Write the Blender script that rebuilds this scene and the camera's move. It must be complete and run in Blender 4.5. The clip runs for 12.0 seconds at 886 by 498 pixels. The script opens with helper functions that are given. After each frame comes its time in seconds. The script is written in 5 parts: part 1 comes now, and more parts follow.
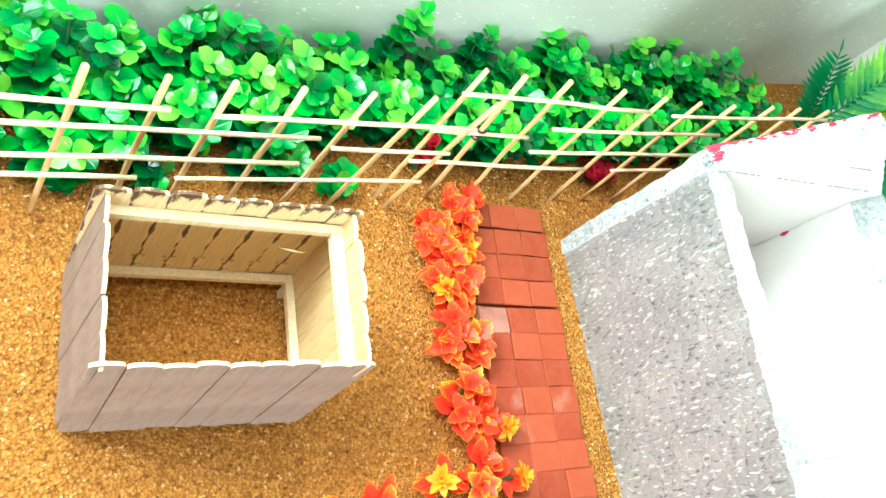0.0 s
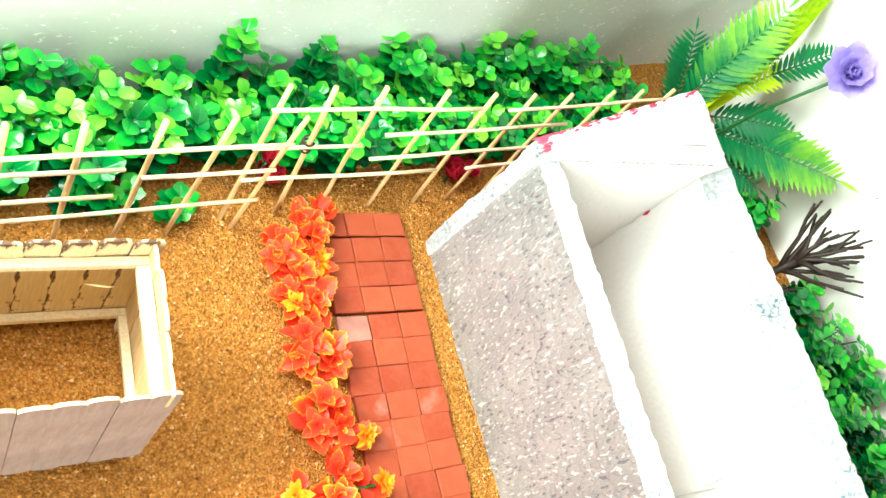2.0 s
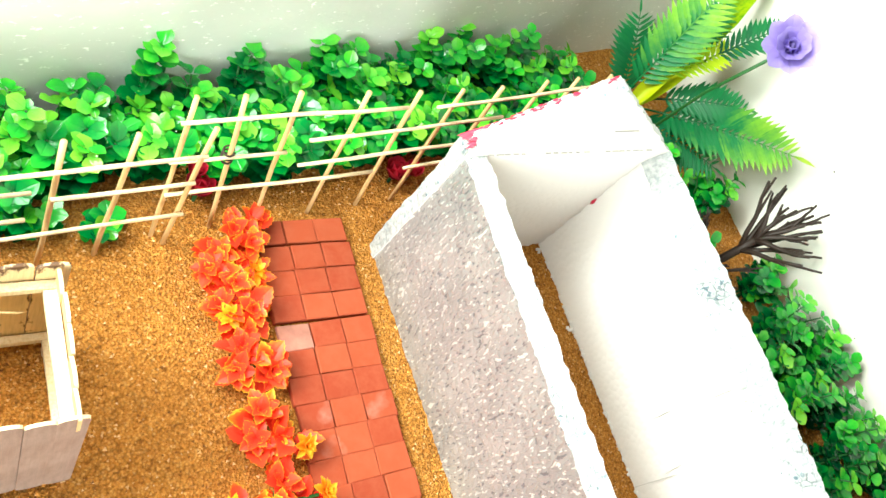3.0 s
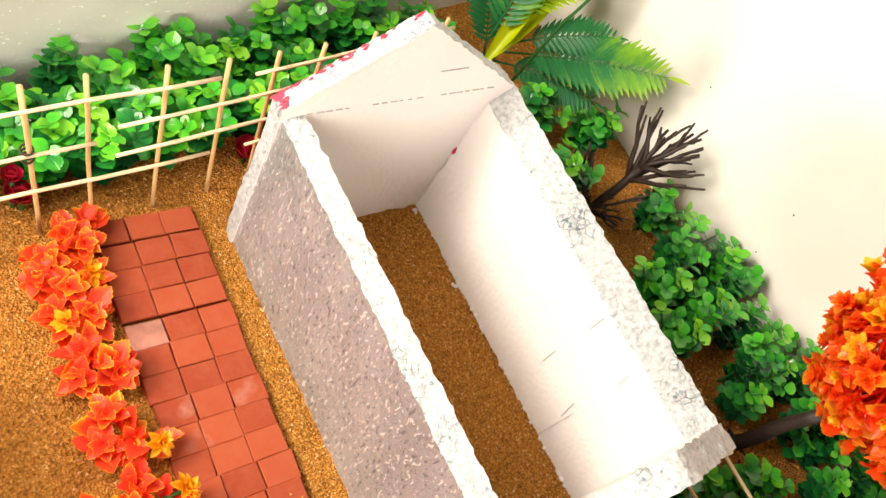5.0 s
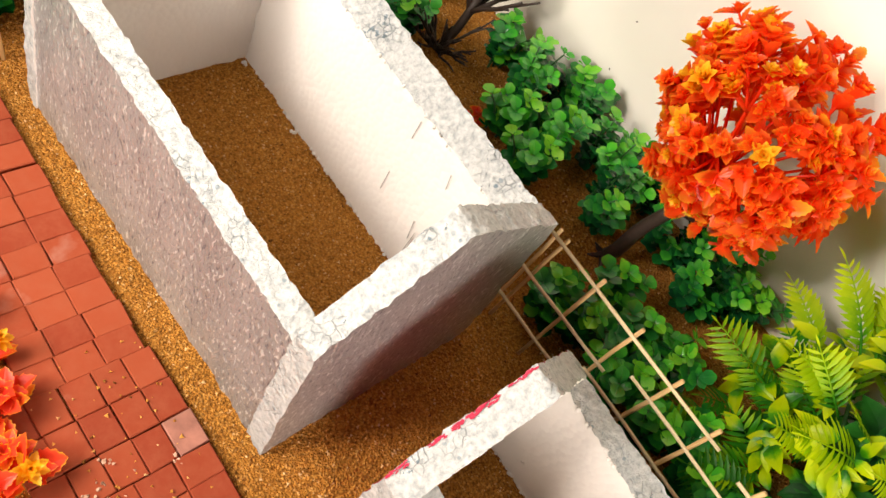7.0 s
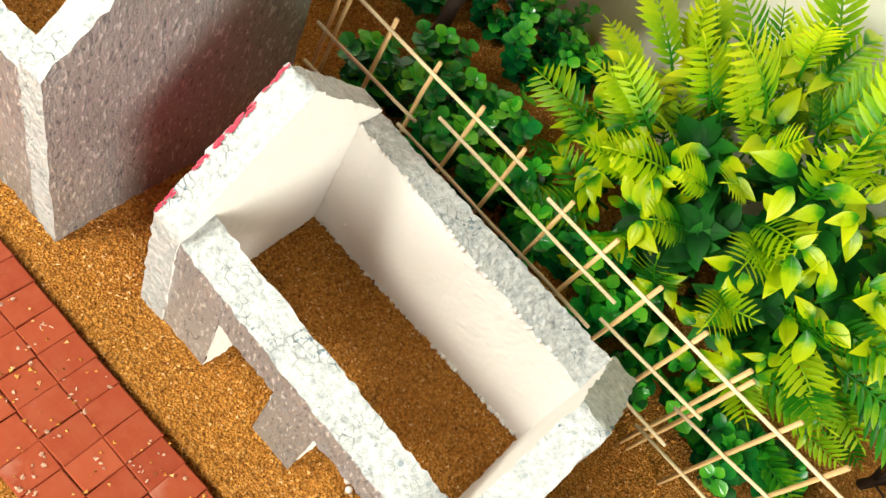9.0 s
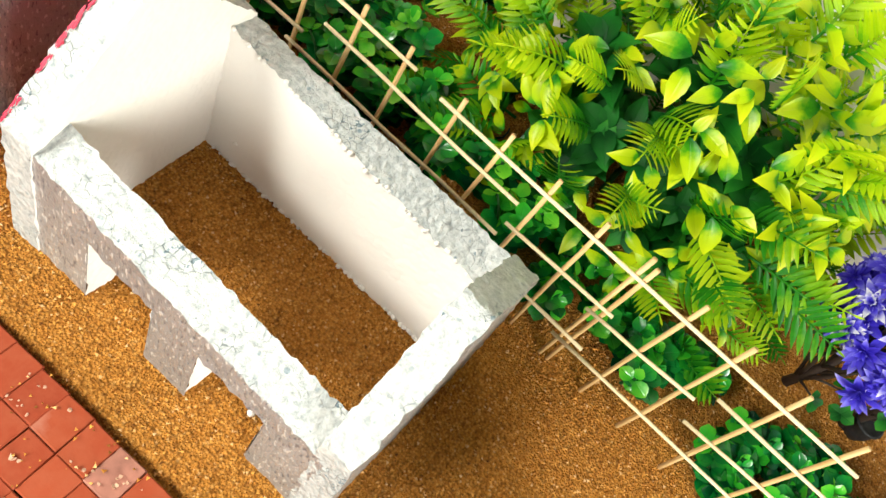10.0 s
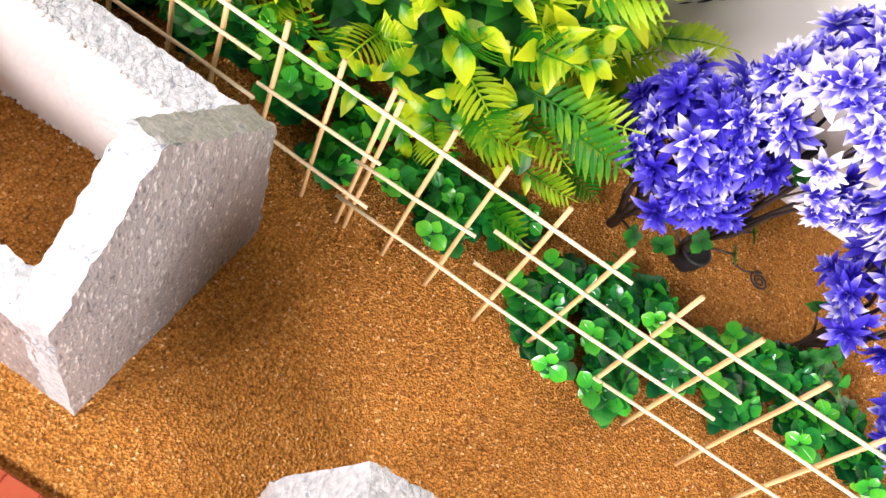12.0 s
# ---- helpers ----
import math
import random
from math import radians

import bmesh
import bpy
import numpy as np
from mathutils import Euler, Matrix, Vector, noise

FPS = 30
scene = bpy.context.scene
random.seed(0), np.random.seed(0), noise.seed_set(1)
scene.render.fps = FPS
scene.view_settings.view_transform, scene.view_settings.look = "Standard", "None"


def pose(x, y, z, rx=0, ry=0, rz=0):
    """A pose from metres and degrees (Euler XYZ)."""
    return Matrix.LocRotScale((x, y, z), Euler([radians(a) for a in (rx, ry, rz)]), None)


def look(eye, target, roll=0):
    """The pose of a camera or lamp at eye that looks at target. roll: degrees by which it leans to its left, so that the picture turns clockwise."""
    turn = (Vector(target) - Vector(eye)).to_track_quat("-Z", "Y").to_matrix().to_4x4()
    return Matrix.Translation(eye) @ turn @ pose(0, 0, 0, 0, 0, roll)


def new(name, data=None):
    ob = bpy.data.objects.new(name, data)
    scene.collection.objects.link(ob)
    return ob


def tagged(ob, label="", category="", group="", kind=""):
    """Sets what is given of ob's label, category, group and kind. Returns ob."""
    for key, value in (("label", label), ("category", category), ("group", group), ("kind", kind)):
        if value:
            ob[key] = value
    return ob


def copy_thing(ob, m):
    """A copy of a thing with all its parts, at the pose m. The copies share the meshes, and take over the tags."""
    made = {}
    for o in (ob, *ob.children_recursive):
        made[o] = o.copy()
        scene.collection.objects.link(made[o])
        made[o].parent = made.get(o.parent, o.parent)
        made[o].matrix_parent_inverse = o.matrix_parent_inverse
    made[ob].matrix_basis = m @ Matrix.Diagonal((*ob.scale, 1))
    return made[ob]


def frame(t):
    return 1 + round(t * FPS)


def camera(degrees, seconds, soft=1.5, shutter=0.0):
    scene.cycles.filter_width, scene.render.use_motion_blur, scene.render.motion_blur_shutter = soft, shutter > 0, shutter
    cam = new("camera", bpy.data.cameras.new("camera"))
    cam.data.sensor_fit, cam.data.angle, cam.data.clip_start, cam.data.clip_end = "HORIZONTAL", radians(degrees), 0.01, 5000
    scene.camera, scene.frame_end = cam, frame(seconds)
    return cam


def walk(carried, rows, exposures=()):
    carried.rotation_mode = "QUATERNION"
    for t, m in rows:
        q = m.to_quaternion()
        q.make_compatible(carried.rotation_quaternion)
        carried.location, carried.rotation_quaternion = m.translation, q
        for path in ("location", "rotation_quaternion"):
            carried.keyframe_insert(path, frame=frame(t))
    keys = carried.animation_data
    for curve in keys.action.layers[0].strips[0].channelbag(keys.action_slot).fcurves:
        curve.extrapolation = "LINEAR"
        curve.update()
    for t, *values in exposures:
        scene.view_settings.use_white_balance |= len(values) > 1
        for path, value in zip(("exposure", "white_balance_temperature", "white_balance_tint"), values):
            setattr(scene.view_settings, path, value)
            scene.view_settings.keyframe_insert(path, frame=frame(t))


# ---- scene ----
cam = camera(59.82, 12.0)
PATH = [
    (0, (-0.24868, -0.15681, 0.28253), (-0.09332, -0.05038, 0.04900), 53.43),
    (0.5, (-0.24013, -0.15834, 0.28542), (-0.08233, -0.05271, 0.05316), 52.60),
    (1, (-0.22928, -0.15828, 0.29383), (-0.06777, -0.05388, 0.06358), 52.03),
    (1.5, (-0.21674, -0.16180, 0.30369), (-0.05181, -0.05785, 0.07567), 50.96),
    (2, (-0.20438, -0.16334, 0.31188), (-0.03811, -0.06016, 0.08448), 49.79),
    (2.5, (-0.19074, -0.16542, 0.31958), (-0.02428, -0.06265, 0.09214), 48.23),
    (3, (-0.17622, -0.16847, 0.32459), (-0.01115, -0.06626, 0.09588), 46.34),
    (3.2, (-0.16966, -0.17138, 0.32433), (-0.00559, -0.06931, 0.09484), 45.36),
    (4.8, (-0.12497, -0.19356, 0.33238), (0.04365, -0.09539, 0.10450), 39.60),
    (5, (-0.12100, -0.19714, 0.33482), (0.04930, -0.10168, 0.10704), 39.46),
    (5.5, (-0.10673, -0.21325, 0.33304), (0.06615, -0.12297, 0.10509), 38.51),
    (6, (-0.09865, -0.23186, 0.33450), (0.07620, -0.14845, 0.10543), 38.00),
    (6.5, (-0.09071, -0.24987, 0.33020), (0.08464, -0.17243, 0.09942), 37.43),
    (7, (-0.08236, -0.27068, 0.32556), (0.09257, -0.20280, 0.09148), 37.53),
    (7.5, (-0.07610, -0.29377, 0.31411), (0.09790, -0.23697, 0.07642), 38.07),
    (7.7, (-0.07286, -0.30327, 0.31013), (0.10105, -0.25207, 0.07110), 38.68),
    (9.3, (-0.06306, -0.37105, 0.30251), (0.11302, -0.34736, 0.06078), 39.05),
    (9.5, (-0.06029, -0.37742, 0.29987), (0.11568, -0.35770, 0.05771), 39.28),
    (10, (-0.05525, -0.39636, 0.29389), (0.12187, -0.38584, 0.05198), 39.92),
    (10.5, (-0.04606, -0.41542, 0.29702), (0.12805, -0.41376, 0.05272), 40.50),
    (11, (-0.04275, -0.42669, 0.29856), (0.12916, -0.42962, 0.05272), 39.95),
    (11.5, (-0.03793, -0.44948, 0.29799), (0.13313, -0.45758, 0.05167), 39.20),
    (12, (-0.03175, -0.48228, 0.29419), (0.14046, -0.49463, 0.04885), 37.70),
]
EXPOSURES = [(0, 0.33, 5400, -12), (1, 0.49, 5600, -10), (2, 0.5, 5850, -7), (3.2, 0.4, 6150, -4), (4.8, 0.0, 7100, 12), (6, -0.18, 7300, 16), (7.7, -0.26, 7000, 10), (9.5, 0.06, 6600, 0), (10.5, 0.15, 6400, 5), (12, 0.31, 6200, 21)]
walk(cam, [(t, look(eye, target, roll)) for t, eye, target, roll in PATH], EXPOSURES)

# ---------- light ----------
world = bpy.data.worlds.new("room_light")
scene.world = world
world.use_nodes = True
world.node_tree.nodes["Background"].inputs[0].default_value = (1.0, 0.97, 0.92, 1)
world.node_tree.nodes["Background"].inputs[1].default_value = 0.1


def area_lamp(name, eye, target, size, watts, label):
    data = bpy.data.lights.new(name, "AREA")
    data.shape, data.size = "DISK", size
    data.energy, data.color = watts, (1.0, 0.96, 0.89)
    ob = new(name, data)
    ob.matrix_world = look(eye, target)
    return tagged(ob, label, "lamp")


bulb = bpy.data.lights.new("table_lamp", "POINT")
bulb.energy, bulb.color, bulb.shadow_soft_size = 15.5, (1.0, 0.96, 0.89), 0.16
tagged(new("table_lamp", bulb), "bright round bulb hung low over the corner of the model", "lamp").location = (-0.27, 0.02, 0.37)
area_lamp("room_lamp", (-0.4, -1.0, 0.28), (0.05, -0.25, 0.07), 0.36, 11, "low shaded lamp standing at the end of the table")
# added fill without a known fixture, softens and evens out the bulb's light
area_lamp("side_lamp", (-1.1, 0.3, 0.95), (0.15, -0.3, 0.0), 0.3, 18, "added fill lamp, a softer and farther repeat of the bulb's light")

C = 0.01  # one centimetre


# ---------- materials ----------
def material(name, rough=0.6, metal=0.0, spec=0.5):
    m = bpy.data.materials.new(name)
    m.use_nodes = True
    nt = m.node_tree
    b = nt.nodes["Principled BSDF"]
    b.inputs["Roughness"].default_value = rough
    b.inputs["Metallic"].default_value = metal
    b.inputs["Specular IOR Level"].default_value = spec
    return m, nt, b


def nd(nt, kind, **kw):
    n = nt.nodes.new(kind)
    for k, v in kw.items():
        if k in n.inputs:
            n.inputs[k].default_value = v
        elif k == "operation":
            n.operation = v
        elif k == "feature":
            n.feature = v
        elif k == "blend_type":
            n.blend_type = v
        elif k == "data_type":
            n.data_type = v
    return n


def coords(nt, scale=(1, 1, 1)):
    tc = nt.nodes.new("ShaderNodeTexCoord")
    mp = nt.nodes.new("ShaderNodeMapping")
    mp.inputs["Scale"].default_value = scale
    nt.links.new(tc.outputs["Object"], mp.inputs["Vector"])
    return mp.outputs["Vector"]


def ramp(nt, fac, stops):
    r = nt.nodes.new("ShaderNodeValToRGB")
    el = r.color_ramp.elements
    while len(el) < len(stops):
        el.new(0.5)
    for e, (p, c) in zip(el, stops):
        e.position, e.color = p, (*c, 1)
    nt.links.new(fac, r.inputs["Fac"])
    return r.outputs["Color"]


def noise_tex(nt, vec, scale, detail=4.0, rough=0.6):
    n = nd(nt, "ShaderNodeTexNoise", Scale=scale, Detail=detail, Roughness=rough)
    if vec is not None:
        nt.links.new(vec, n.inputs["Vector"])
    return n.outputs["Fac"]


def voronoi(nt, vec, scale, feature="F1"):
    n = nd(nt, "ShaderNodeTexVoronoi", Scale=scale, feature=feature)
    nt.links.new(vec, n.inputs["Vector"])
    return n


def mix(nt, fac, a, b, mode="MIX"):
    n = nt.nodes.new("ShaderNodeMix")
    n.data_type, n.blend_type = "RGBA", mode
    for sock, val in ((n.inputs[0], fac), (n.inputs[6], a), (n.inputs[7], b)):
        if isinstance(val, (int, float)):
            sock.default_value = val
        elif isinstance(val, tuple):
            sock.default_value = (*val, 1)
        else:
            nt.links.new(val, sock)
    return n.outputs[2]


def math_node(nt, op, a, b=0.0):
    n = nd(nt, "ShaderNodeMath", operation=op)
    for sock, val in zip(n.inputs, (a, b)):
        if isinstance(val, (int, float)):
            sock.default_value = val
        else:
            nt.links.new(val, sock)
    return n.outputs[0]


def bump(nt, bsdf, height, strength=0.5, dist=0.001):
    n = nd(nt, "ShaderNodeBump", Strength=strength, Distance=dist)
    nt.links.new(height, n.inputs["Height"])
    nt.links.new(n.outputs["Normal"], bsdf.inputs["Normal"])


def sand_material():
    m, nt, b = material("sand", 0.95, 0, 0.15)
    v = coords(nt)
    cell = voronoi(nt, v, 900)
    big = noise_tex(nt, v, 14, 5)
    fine = noise_tex(nt, v, 420, 6, 0.7)
    c1 = ramp(nt, cell.outputs["Color"], [(0.0, (0.19, 0.068, 0.012)), (0.17, (0.32, 0.12, 0.021)), (0.4, (0.5, 0.195, 0.032)), (0.65, (0.65, 0.275, 0.045)), (0.88, (0.76, 0.4, 0.11)), (1.0, (0.8, 0.56, 0.3))])
    c2 = ramp(nt, fine, [(0.32, (0.22, 0.08, 0.014)), (0.52, (0.55, 0.22, 0.034)), (0.72, (0.8, 0.44, 0.14))])
    c = mix(nt, 0.5, c1, c2)
    c = mix(nt, ramp(nt, big, [(0.4, (0, 0, 0)), (0.75, (0.3, 0.3, 0.3))]), c, (0.4, 0.16, 0.032))
    gaps = ramp(nt, cell.outputs["Distance"], [(0.44, (1, 1, 1)), (0.8, (0.3, 0.26, 0.22))])
    c = mix(nt, 0.6, c, gaps, "MULTIPLY")
    damp = ramp(nt, noise_tex(nt, v, 30, 6, 0.7), [(0.58, (0, 0, 0)), (0.76, (0.5, 0.5, 0.5))])
    c = mix(nt, damp, c, (0.11, 0.045, 0.012))
    nt.links.new(c, b.inputs["Base Color"])
    h = math_node(nt, "ADD", cell.outputs["Distance"], math_node(nt, "MULTIPLY", fine, 1.2))
    bump(nt, b, h, 1.0, 0.0018)
    return m


def grain_material():
    m, nt, b = material("sand_grain", 0.9, 0, 0.2)
    g = nt.nodes.new("ShaderNodeNewGeometry")
    c = ramp(nt, g.outputs["Random Per Island"], [(0.0, (0.13, 0.046, 0.009)), (0.24, (0.46, 0.185, 0.03)), (0.75, (0.66, 0.31, 0.065)), (1.0, (0.7, 0.45, 0.22))])
    nt.links.new(c, b.inputs["Base Color"])
    return m


def brick_material():
    m, nt, b = material("terracotta", 0.8, 0, 0.3)
    v = coords(nt)
    oi = nt.nodes.new("ShaderNodeObjectInfo")
    n = nd(nt, "ShaderNodeTexNoise", Scale=150.0, Detail=6.0, Roughness=0.65)
    vm = nt.nodes.new("ShaderNodeVectorMath")
    nt.links.new(v, vm.inputs[0])
    sc = nt.nodes.new("ShaderNodeVectorMath")
    sc.operation = "SCALE"
    nt.links.new(oi.outputs["Location"], sc.inputs[0])
    sc.inputs["Scale"].default_value = 3.7
    nt.links.new(sc.outputs[0], vm.inputs[1])
    nt.links.new(vm.outputs[0], n.inputs["Vector"])
    base = ramp(nt, oi.outputs["Random"], [(0.0, (0.25, 0.036, 0.012)), (0.5, (0.29, 0.047, 0.015)), (1.0, (0.33, 0.06, 0.021))])
    c = mix(nt, ramp(nt, n.outputs["Fac"], [(0.4, (0, 0, 0)), (0.8, (0.5, 0.5, 0.5))]), base, (0.35, 0.092, 0.042))
    dust = nd(nt, "ShaderNodeTexNoise", Scale=38.0, Detail=5.0)
    nt.links.new(vm.outputs[0], dust.inputs["Vector"])
    c = mix(nt, ramp(nt, dust.outputs["Fac"], [(0.66, (0, 0, 0)), (0.8, (0.5, 0.5, 0.5))]), c, (0.508, 0.312, 0.246))
    nt.links.new(c, b.inputs["Base Color"])
    bump(nt, b, n.outputs["Fac"], 0.35, 0.0006)
    return m


def foam_silver():
    m, nt, b = material("silver_painted_foam", 0.33, 0.5, 0.6)
    v = coords(nt, (1, 1, 0.8))
    bead = voronoi(nt, v, 270)
    groove = voronoi(nt, v, 270, "DISTANCE_TO_EDGE")
    n = noise_tex(nt, v, 26, 5)
    sp = noise_tex(nt, coords(nt, (1, 1, 0.4)), 600, 1.5)
    c = ramp(nt, n, [(0.3, (0.33, 0.33, 0.335)), (0.55, (0.42, 0.415, 0.42)), (0.75, (0.51, 0.505, 0.505))])
    c = mix(nt, 0.35, c, ramp(nt, bead.outputs["Color"], [(0.0, (0.72, 0.72, 0.74)), (1.0, (1, 1, 1))]), "MULTIPLY")
    # bare white spots and glints on the bumps, both put in as paler colour
    c = mix(nt, ramp(nt, sp, [(0.618, (0, 0, 0)), (0.645, (0.9, 0.9, 0.9))]), c, (0.72, 0.73, 0.72))
    # dark dashes: shade in the bead grooves, painted into the colour
    groove_shade = ramp(nt, sp, [(0.33, (0.8, 0.8, 0.8)), (0.375, (0, 0, 0))])
    c = mix(nt, groove_shade, c, (0.17, 0.175, 0.2))
    nt.links.new(c, b.inputs["Base Color"])
    rim = ramp(nt, groove.outputs["Distance"], [(0.0, (0, 0, 0)), (0.12, (1, 1, 1))])
    h = math_node(nt, "ADD", math_node(nt, "MULTIPLY", rim, 0.22), math_node(nt, "MULTIPLY", sp, 1.6))
    h = math_node(nt, "ADD", h, math_node(nt, "MULTIPLY", bead.outputs["Distance"], -0.35))
    bump(nt, b, h, 0.8, 0.0008)
    return m


def foam_cut(name="cut_silver_foam", shade=1.0):
    m, nt, b = material(name, 0.45, 0.1, 0.5)
    v = coords(nt)
    wob = nd(nt, "ShaderNodeTexNoise", Scale=160.0, Detail=4.0)
    nt.links.new(v, wob.inputs["Vector"])
    vv = nt.nodes.new("ShaderNodeVectorMath")
    vv.operation = "MULTIPLY_ADD"
    nt.links.new(wob.outputs["Color"], vv.inputs[0])
    vv.inputs[1].default_value = (0.0035, 0.0035, 0.0035)
    nt.links.new(v, vv.inputs[2])
    edge = voronoi(nt, vv.outputs[0], 290, "DISTANCE_TO_EDGE")
    cell = voronoi(nt, vv.outputs[0], 290)
    n = noise_tex(nt, v, 55, 6, 0.7)
    grit = noise_tex(nt, v, 380, 4, 0.65)
    crev = ramp(nt, edge.outputs["Distance"], [(0.0, (1, 1, 1)), (0.075, (0.0, 0.0, 0.0))])
    deep = ramp(nt, n, [(0.5, (0.0, 0.0, 0.0)), (0.64, (1.0, 1.0, 1.0))])
    c = ramp(nt, grit, [(0.33, (0.33, 0.35, 0.355)), (0.46, (0.45, 0.465, 0.46)), (0.62, (0.58, 0.585, 0.57))])
    flecks = ramp(nt, math_node(nt, "MULTIPLY", grit, n), [(0.36, (0, 0, 0)), (0.372, (0.9, 0.9, 0.9))])
    c = mix(nt, flecks, c, (0.13, 0.19, 0.23))
    c = mix(nt, math_node(nt, "MULTIPLY", math_node(nt, "MULTIPLY", crev, deep), 0.6), c, (0.12, 0.16, 0.17))
    pit = math_node(nt, "MULTIPLY", ramp(nt, cell.outputs["Color"], [(0.72, (0, 0, 0)), (0.76, (1, 1, 1))]), ramp(nt, cell.outputs["Distance"], [(0.2, (1, 1, 1)), (0.34, (0, 0, 0))]))
    c = mix(nt, math_node(nt, "MULTIPLY", pit, ramp(nt, n, [(0.4, (0, 0, 0)), (0.6, (1, 1, 1))])), c, (0.12, 0.18, 0.22))
    rim = ramp(nt, cell.outputs["Distance"], [(0.3, (1, 1, 1)), (0.6, (0.8, 0.815, 0.83))])
    c = mix(nt, 0.3, c, rim, "MULTIPLY")
    c = mix(nt, 1.0, c, (shade, shade, shade * 1.02), "MULTIPLY")
    nt.links.new(c, b.inputs["Base Color"])
    dome = math_node(nt, "SUBTRACT", 0.4, cell.outputs["Distance"])
    h = math_node(nt, "ADD", math_node(nt, "MULTIPLY", dome, 0.6), math_node(nt, "MULTIPLY", grit, 1.1))
    h = math_node(nt, "ADD", h, math_node(nt, "MULTIPLY", math_node(nt, "MULTIPLY", crev, deep), -0.4))
    bump(nt, b, h, 0.8, 0.0014)
    return m


def foam_white(name="white_foam", tint=(0.78, 0.745, 0.72), cells=300.0, amount=0.45):
    m, nt, b = material(name, 0.75, 0, 0.3)
    v = coords(nt)
    cell = voronoi(nt, v, cells)
    n = noise_tex(nt, v, 16, 5)
    dark = tuple(t * 0.95 for t in tint)
    c = mix(nt, ramp(nt, n, [(0.35, (0, 0, 0)), (0.75, (1, 1, 1))]), dark, tint)
    nt.links.new(c, b.inputs["Base Color"])
    bump(nt, b, math_node(nt, "MULTIPLY", cell.outputs["Distance"], -1.0), amount, 0.0008)
    return m


def back_wall_material():
    m, nt, b = material("foam_sheet", 0.42, 0, 0.5)
    v = coords(nt, (1, 1, 1.8))
    cell = voronoi(nt, v, 260)
    sp = noise_tex(nt, v, 210, 3)
    n = noise_tex(nt, v, 9, 5)
    c = ramp(nt, n, [(0.3, (0.56, 0.58, 0.55)), (0.7, (0.66, 0.675, 0.64))])
    c = mix(nt, ramp(nt, sp, [(0.63, (0, 0, 0)), (0.69, (1, 1, 1))]), c, (0.92, 0.92, 0.9))
    nt.links.new(c, b.inputs["Base Color"])
    bump(nt, b, math_node(nt, "ADD", math_node(nt, "MULTIPLY", cell.outputs["Distance"], -0.5), sp), 0.22, 0.0008)
    return m


def wall_paint():
    m, nt, b = material("wall_paint", 0.7, 0, 0.3)
    v = coords(nt)
    n = noise_tex(nt, v, 5, 6)
    f = noise_tex(nt, v, 300, 3)
    c = ramp(nt, n, [(0.3, (0.74, 0.72, 0.65)), (0.7, (0.8, 0.78, 0.71))])
    sp = noise_tex(nt, v, 60, 2)
    c = mix(nt, ramp(nt, sp, [(0.78, (0, 0, 0)), (0.8, (0.6, 0.6, 0.6))]), c, (0.25, 0.22, 0.2))
    nt.links.new(c, b.inputs["Base Color"])
    bump(nt, b, f, 0.15, 0.0005)
    return m


def leaf_material(name, stops, rough=0.32, along=1.0, vary=0.5, gloss=0.5, by_sprig=0.0, thin=0.32, edge=0.0):
    """Moulded plastic leaf: colour runs from base to tip, and varies leaf by leaf."""
    m, nt, b = material(name, rough, 0, gloss)
    uv = nt.nodes.new("ShaderNodeUVMap")
    sp = nt.nodes.new("ShaderNodeSeparateXYZ")
    nt.links.new(uv.outputs["UV"], sp.inputs[0])
    g = nt.nodes.new("ShaderNodeNewGeometry")
    oi = nt.nodes.new("ShaderNodeObjectInfo")
    r = math_node(nt, "ADD", g.outputs["Random Per Island"], oi.outputs["Random"])
    r = math_node(nt, "FRACT", r)
    r = math_node(nt, "MULTIPLY", math_node(nt, "SUBTRACT", r, 0.5), vary)
    f = math_node(nt, "ADD", math_node(nt, "MULTIPLY", sp.outputs["Y"], along), r)
    f = math_node(nt, "ADD", f, math_node(nt, "MULTIPLY", math_node(nt, "SUBTRACT", oi.outputs["Random"], 0.45), by_sprig))
    if edge:
        # a paler rim along the toothed margin
        rim = math_node(nt, "POWER", math_node(nt, "MULTIPLY", math_node(nt, "ABSOLUTE", math_node(nt, "SUBTRACT", sp.outputs["X"], 0.5)), 2.0), 5.0)
        f = math_node(nt, "ADD", f, math_node(nt, "MULTIPLY", math_node(nt, "MULTIPLY", rim, sp.outputs["Y"]), edge))
    v = coords(nt)
    n = noise_tex(nt, v, 260, 3)
    f = math_node(nt, "ADD", f, math_node(nt, "MULTIPLY", math_node(nt, "SUBTRACT", n, 0.5), 0.25))
    nt.links.new(ramp(nt, f, stops), b.inputs["Base Color"])
    rib = math_node(nt, "ABSOLUTE", math_node(nt, "SUBTRACT", sp.outputs["X"], 0.5))
    rib = math_node(nt, "MINIMUM", rib, 0.08)
    bump(nt, b, math_node(nt, "ADD", rib, math_node(nt, "MULTIPLY", n, 0.06)), 0.5, 0.003)
    b.inputs["Subsurface Weight"].default_value = 0.0
    tr = nt.nodes.new("ShaderNodeBsdfTranslucent")
    nt.links.new(ramp(nt, f, stops), tr.inputs["Color"])
    mx = nt.nodes.new("ShaderNodeMixShader")
    mx.inputs[0].default_value = thin
    nt.links.new(b.outputs[0], mx.inputs[1])
    nt.links.new(tr.outputs[0], mx.inputs[2])
    nt.links.new(mx.outputs[0], nt.nodes["Material Output"].inputs["Surface"])
    return m


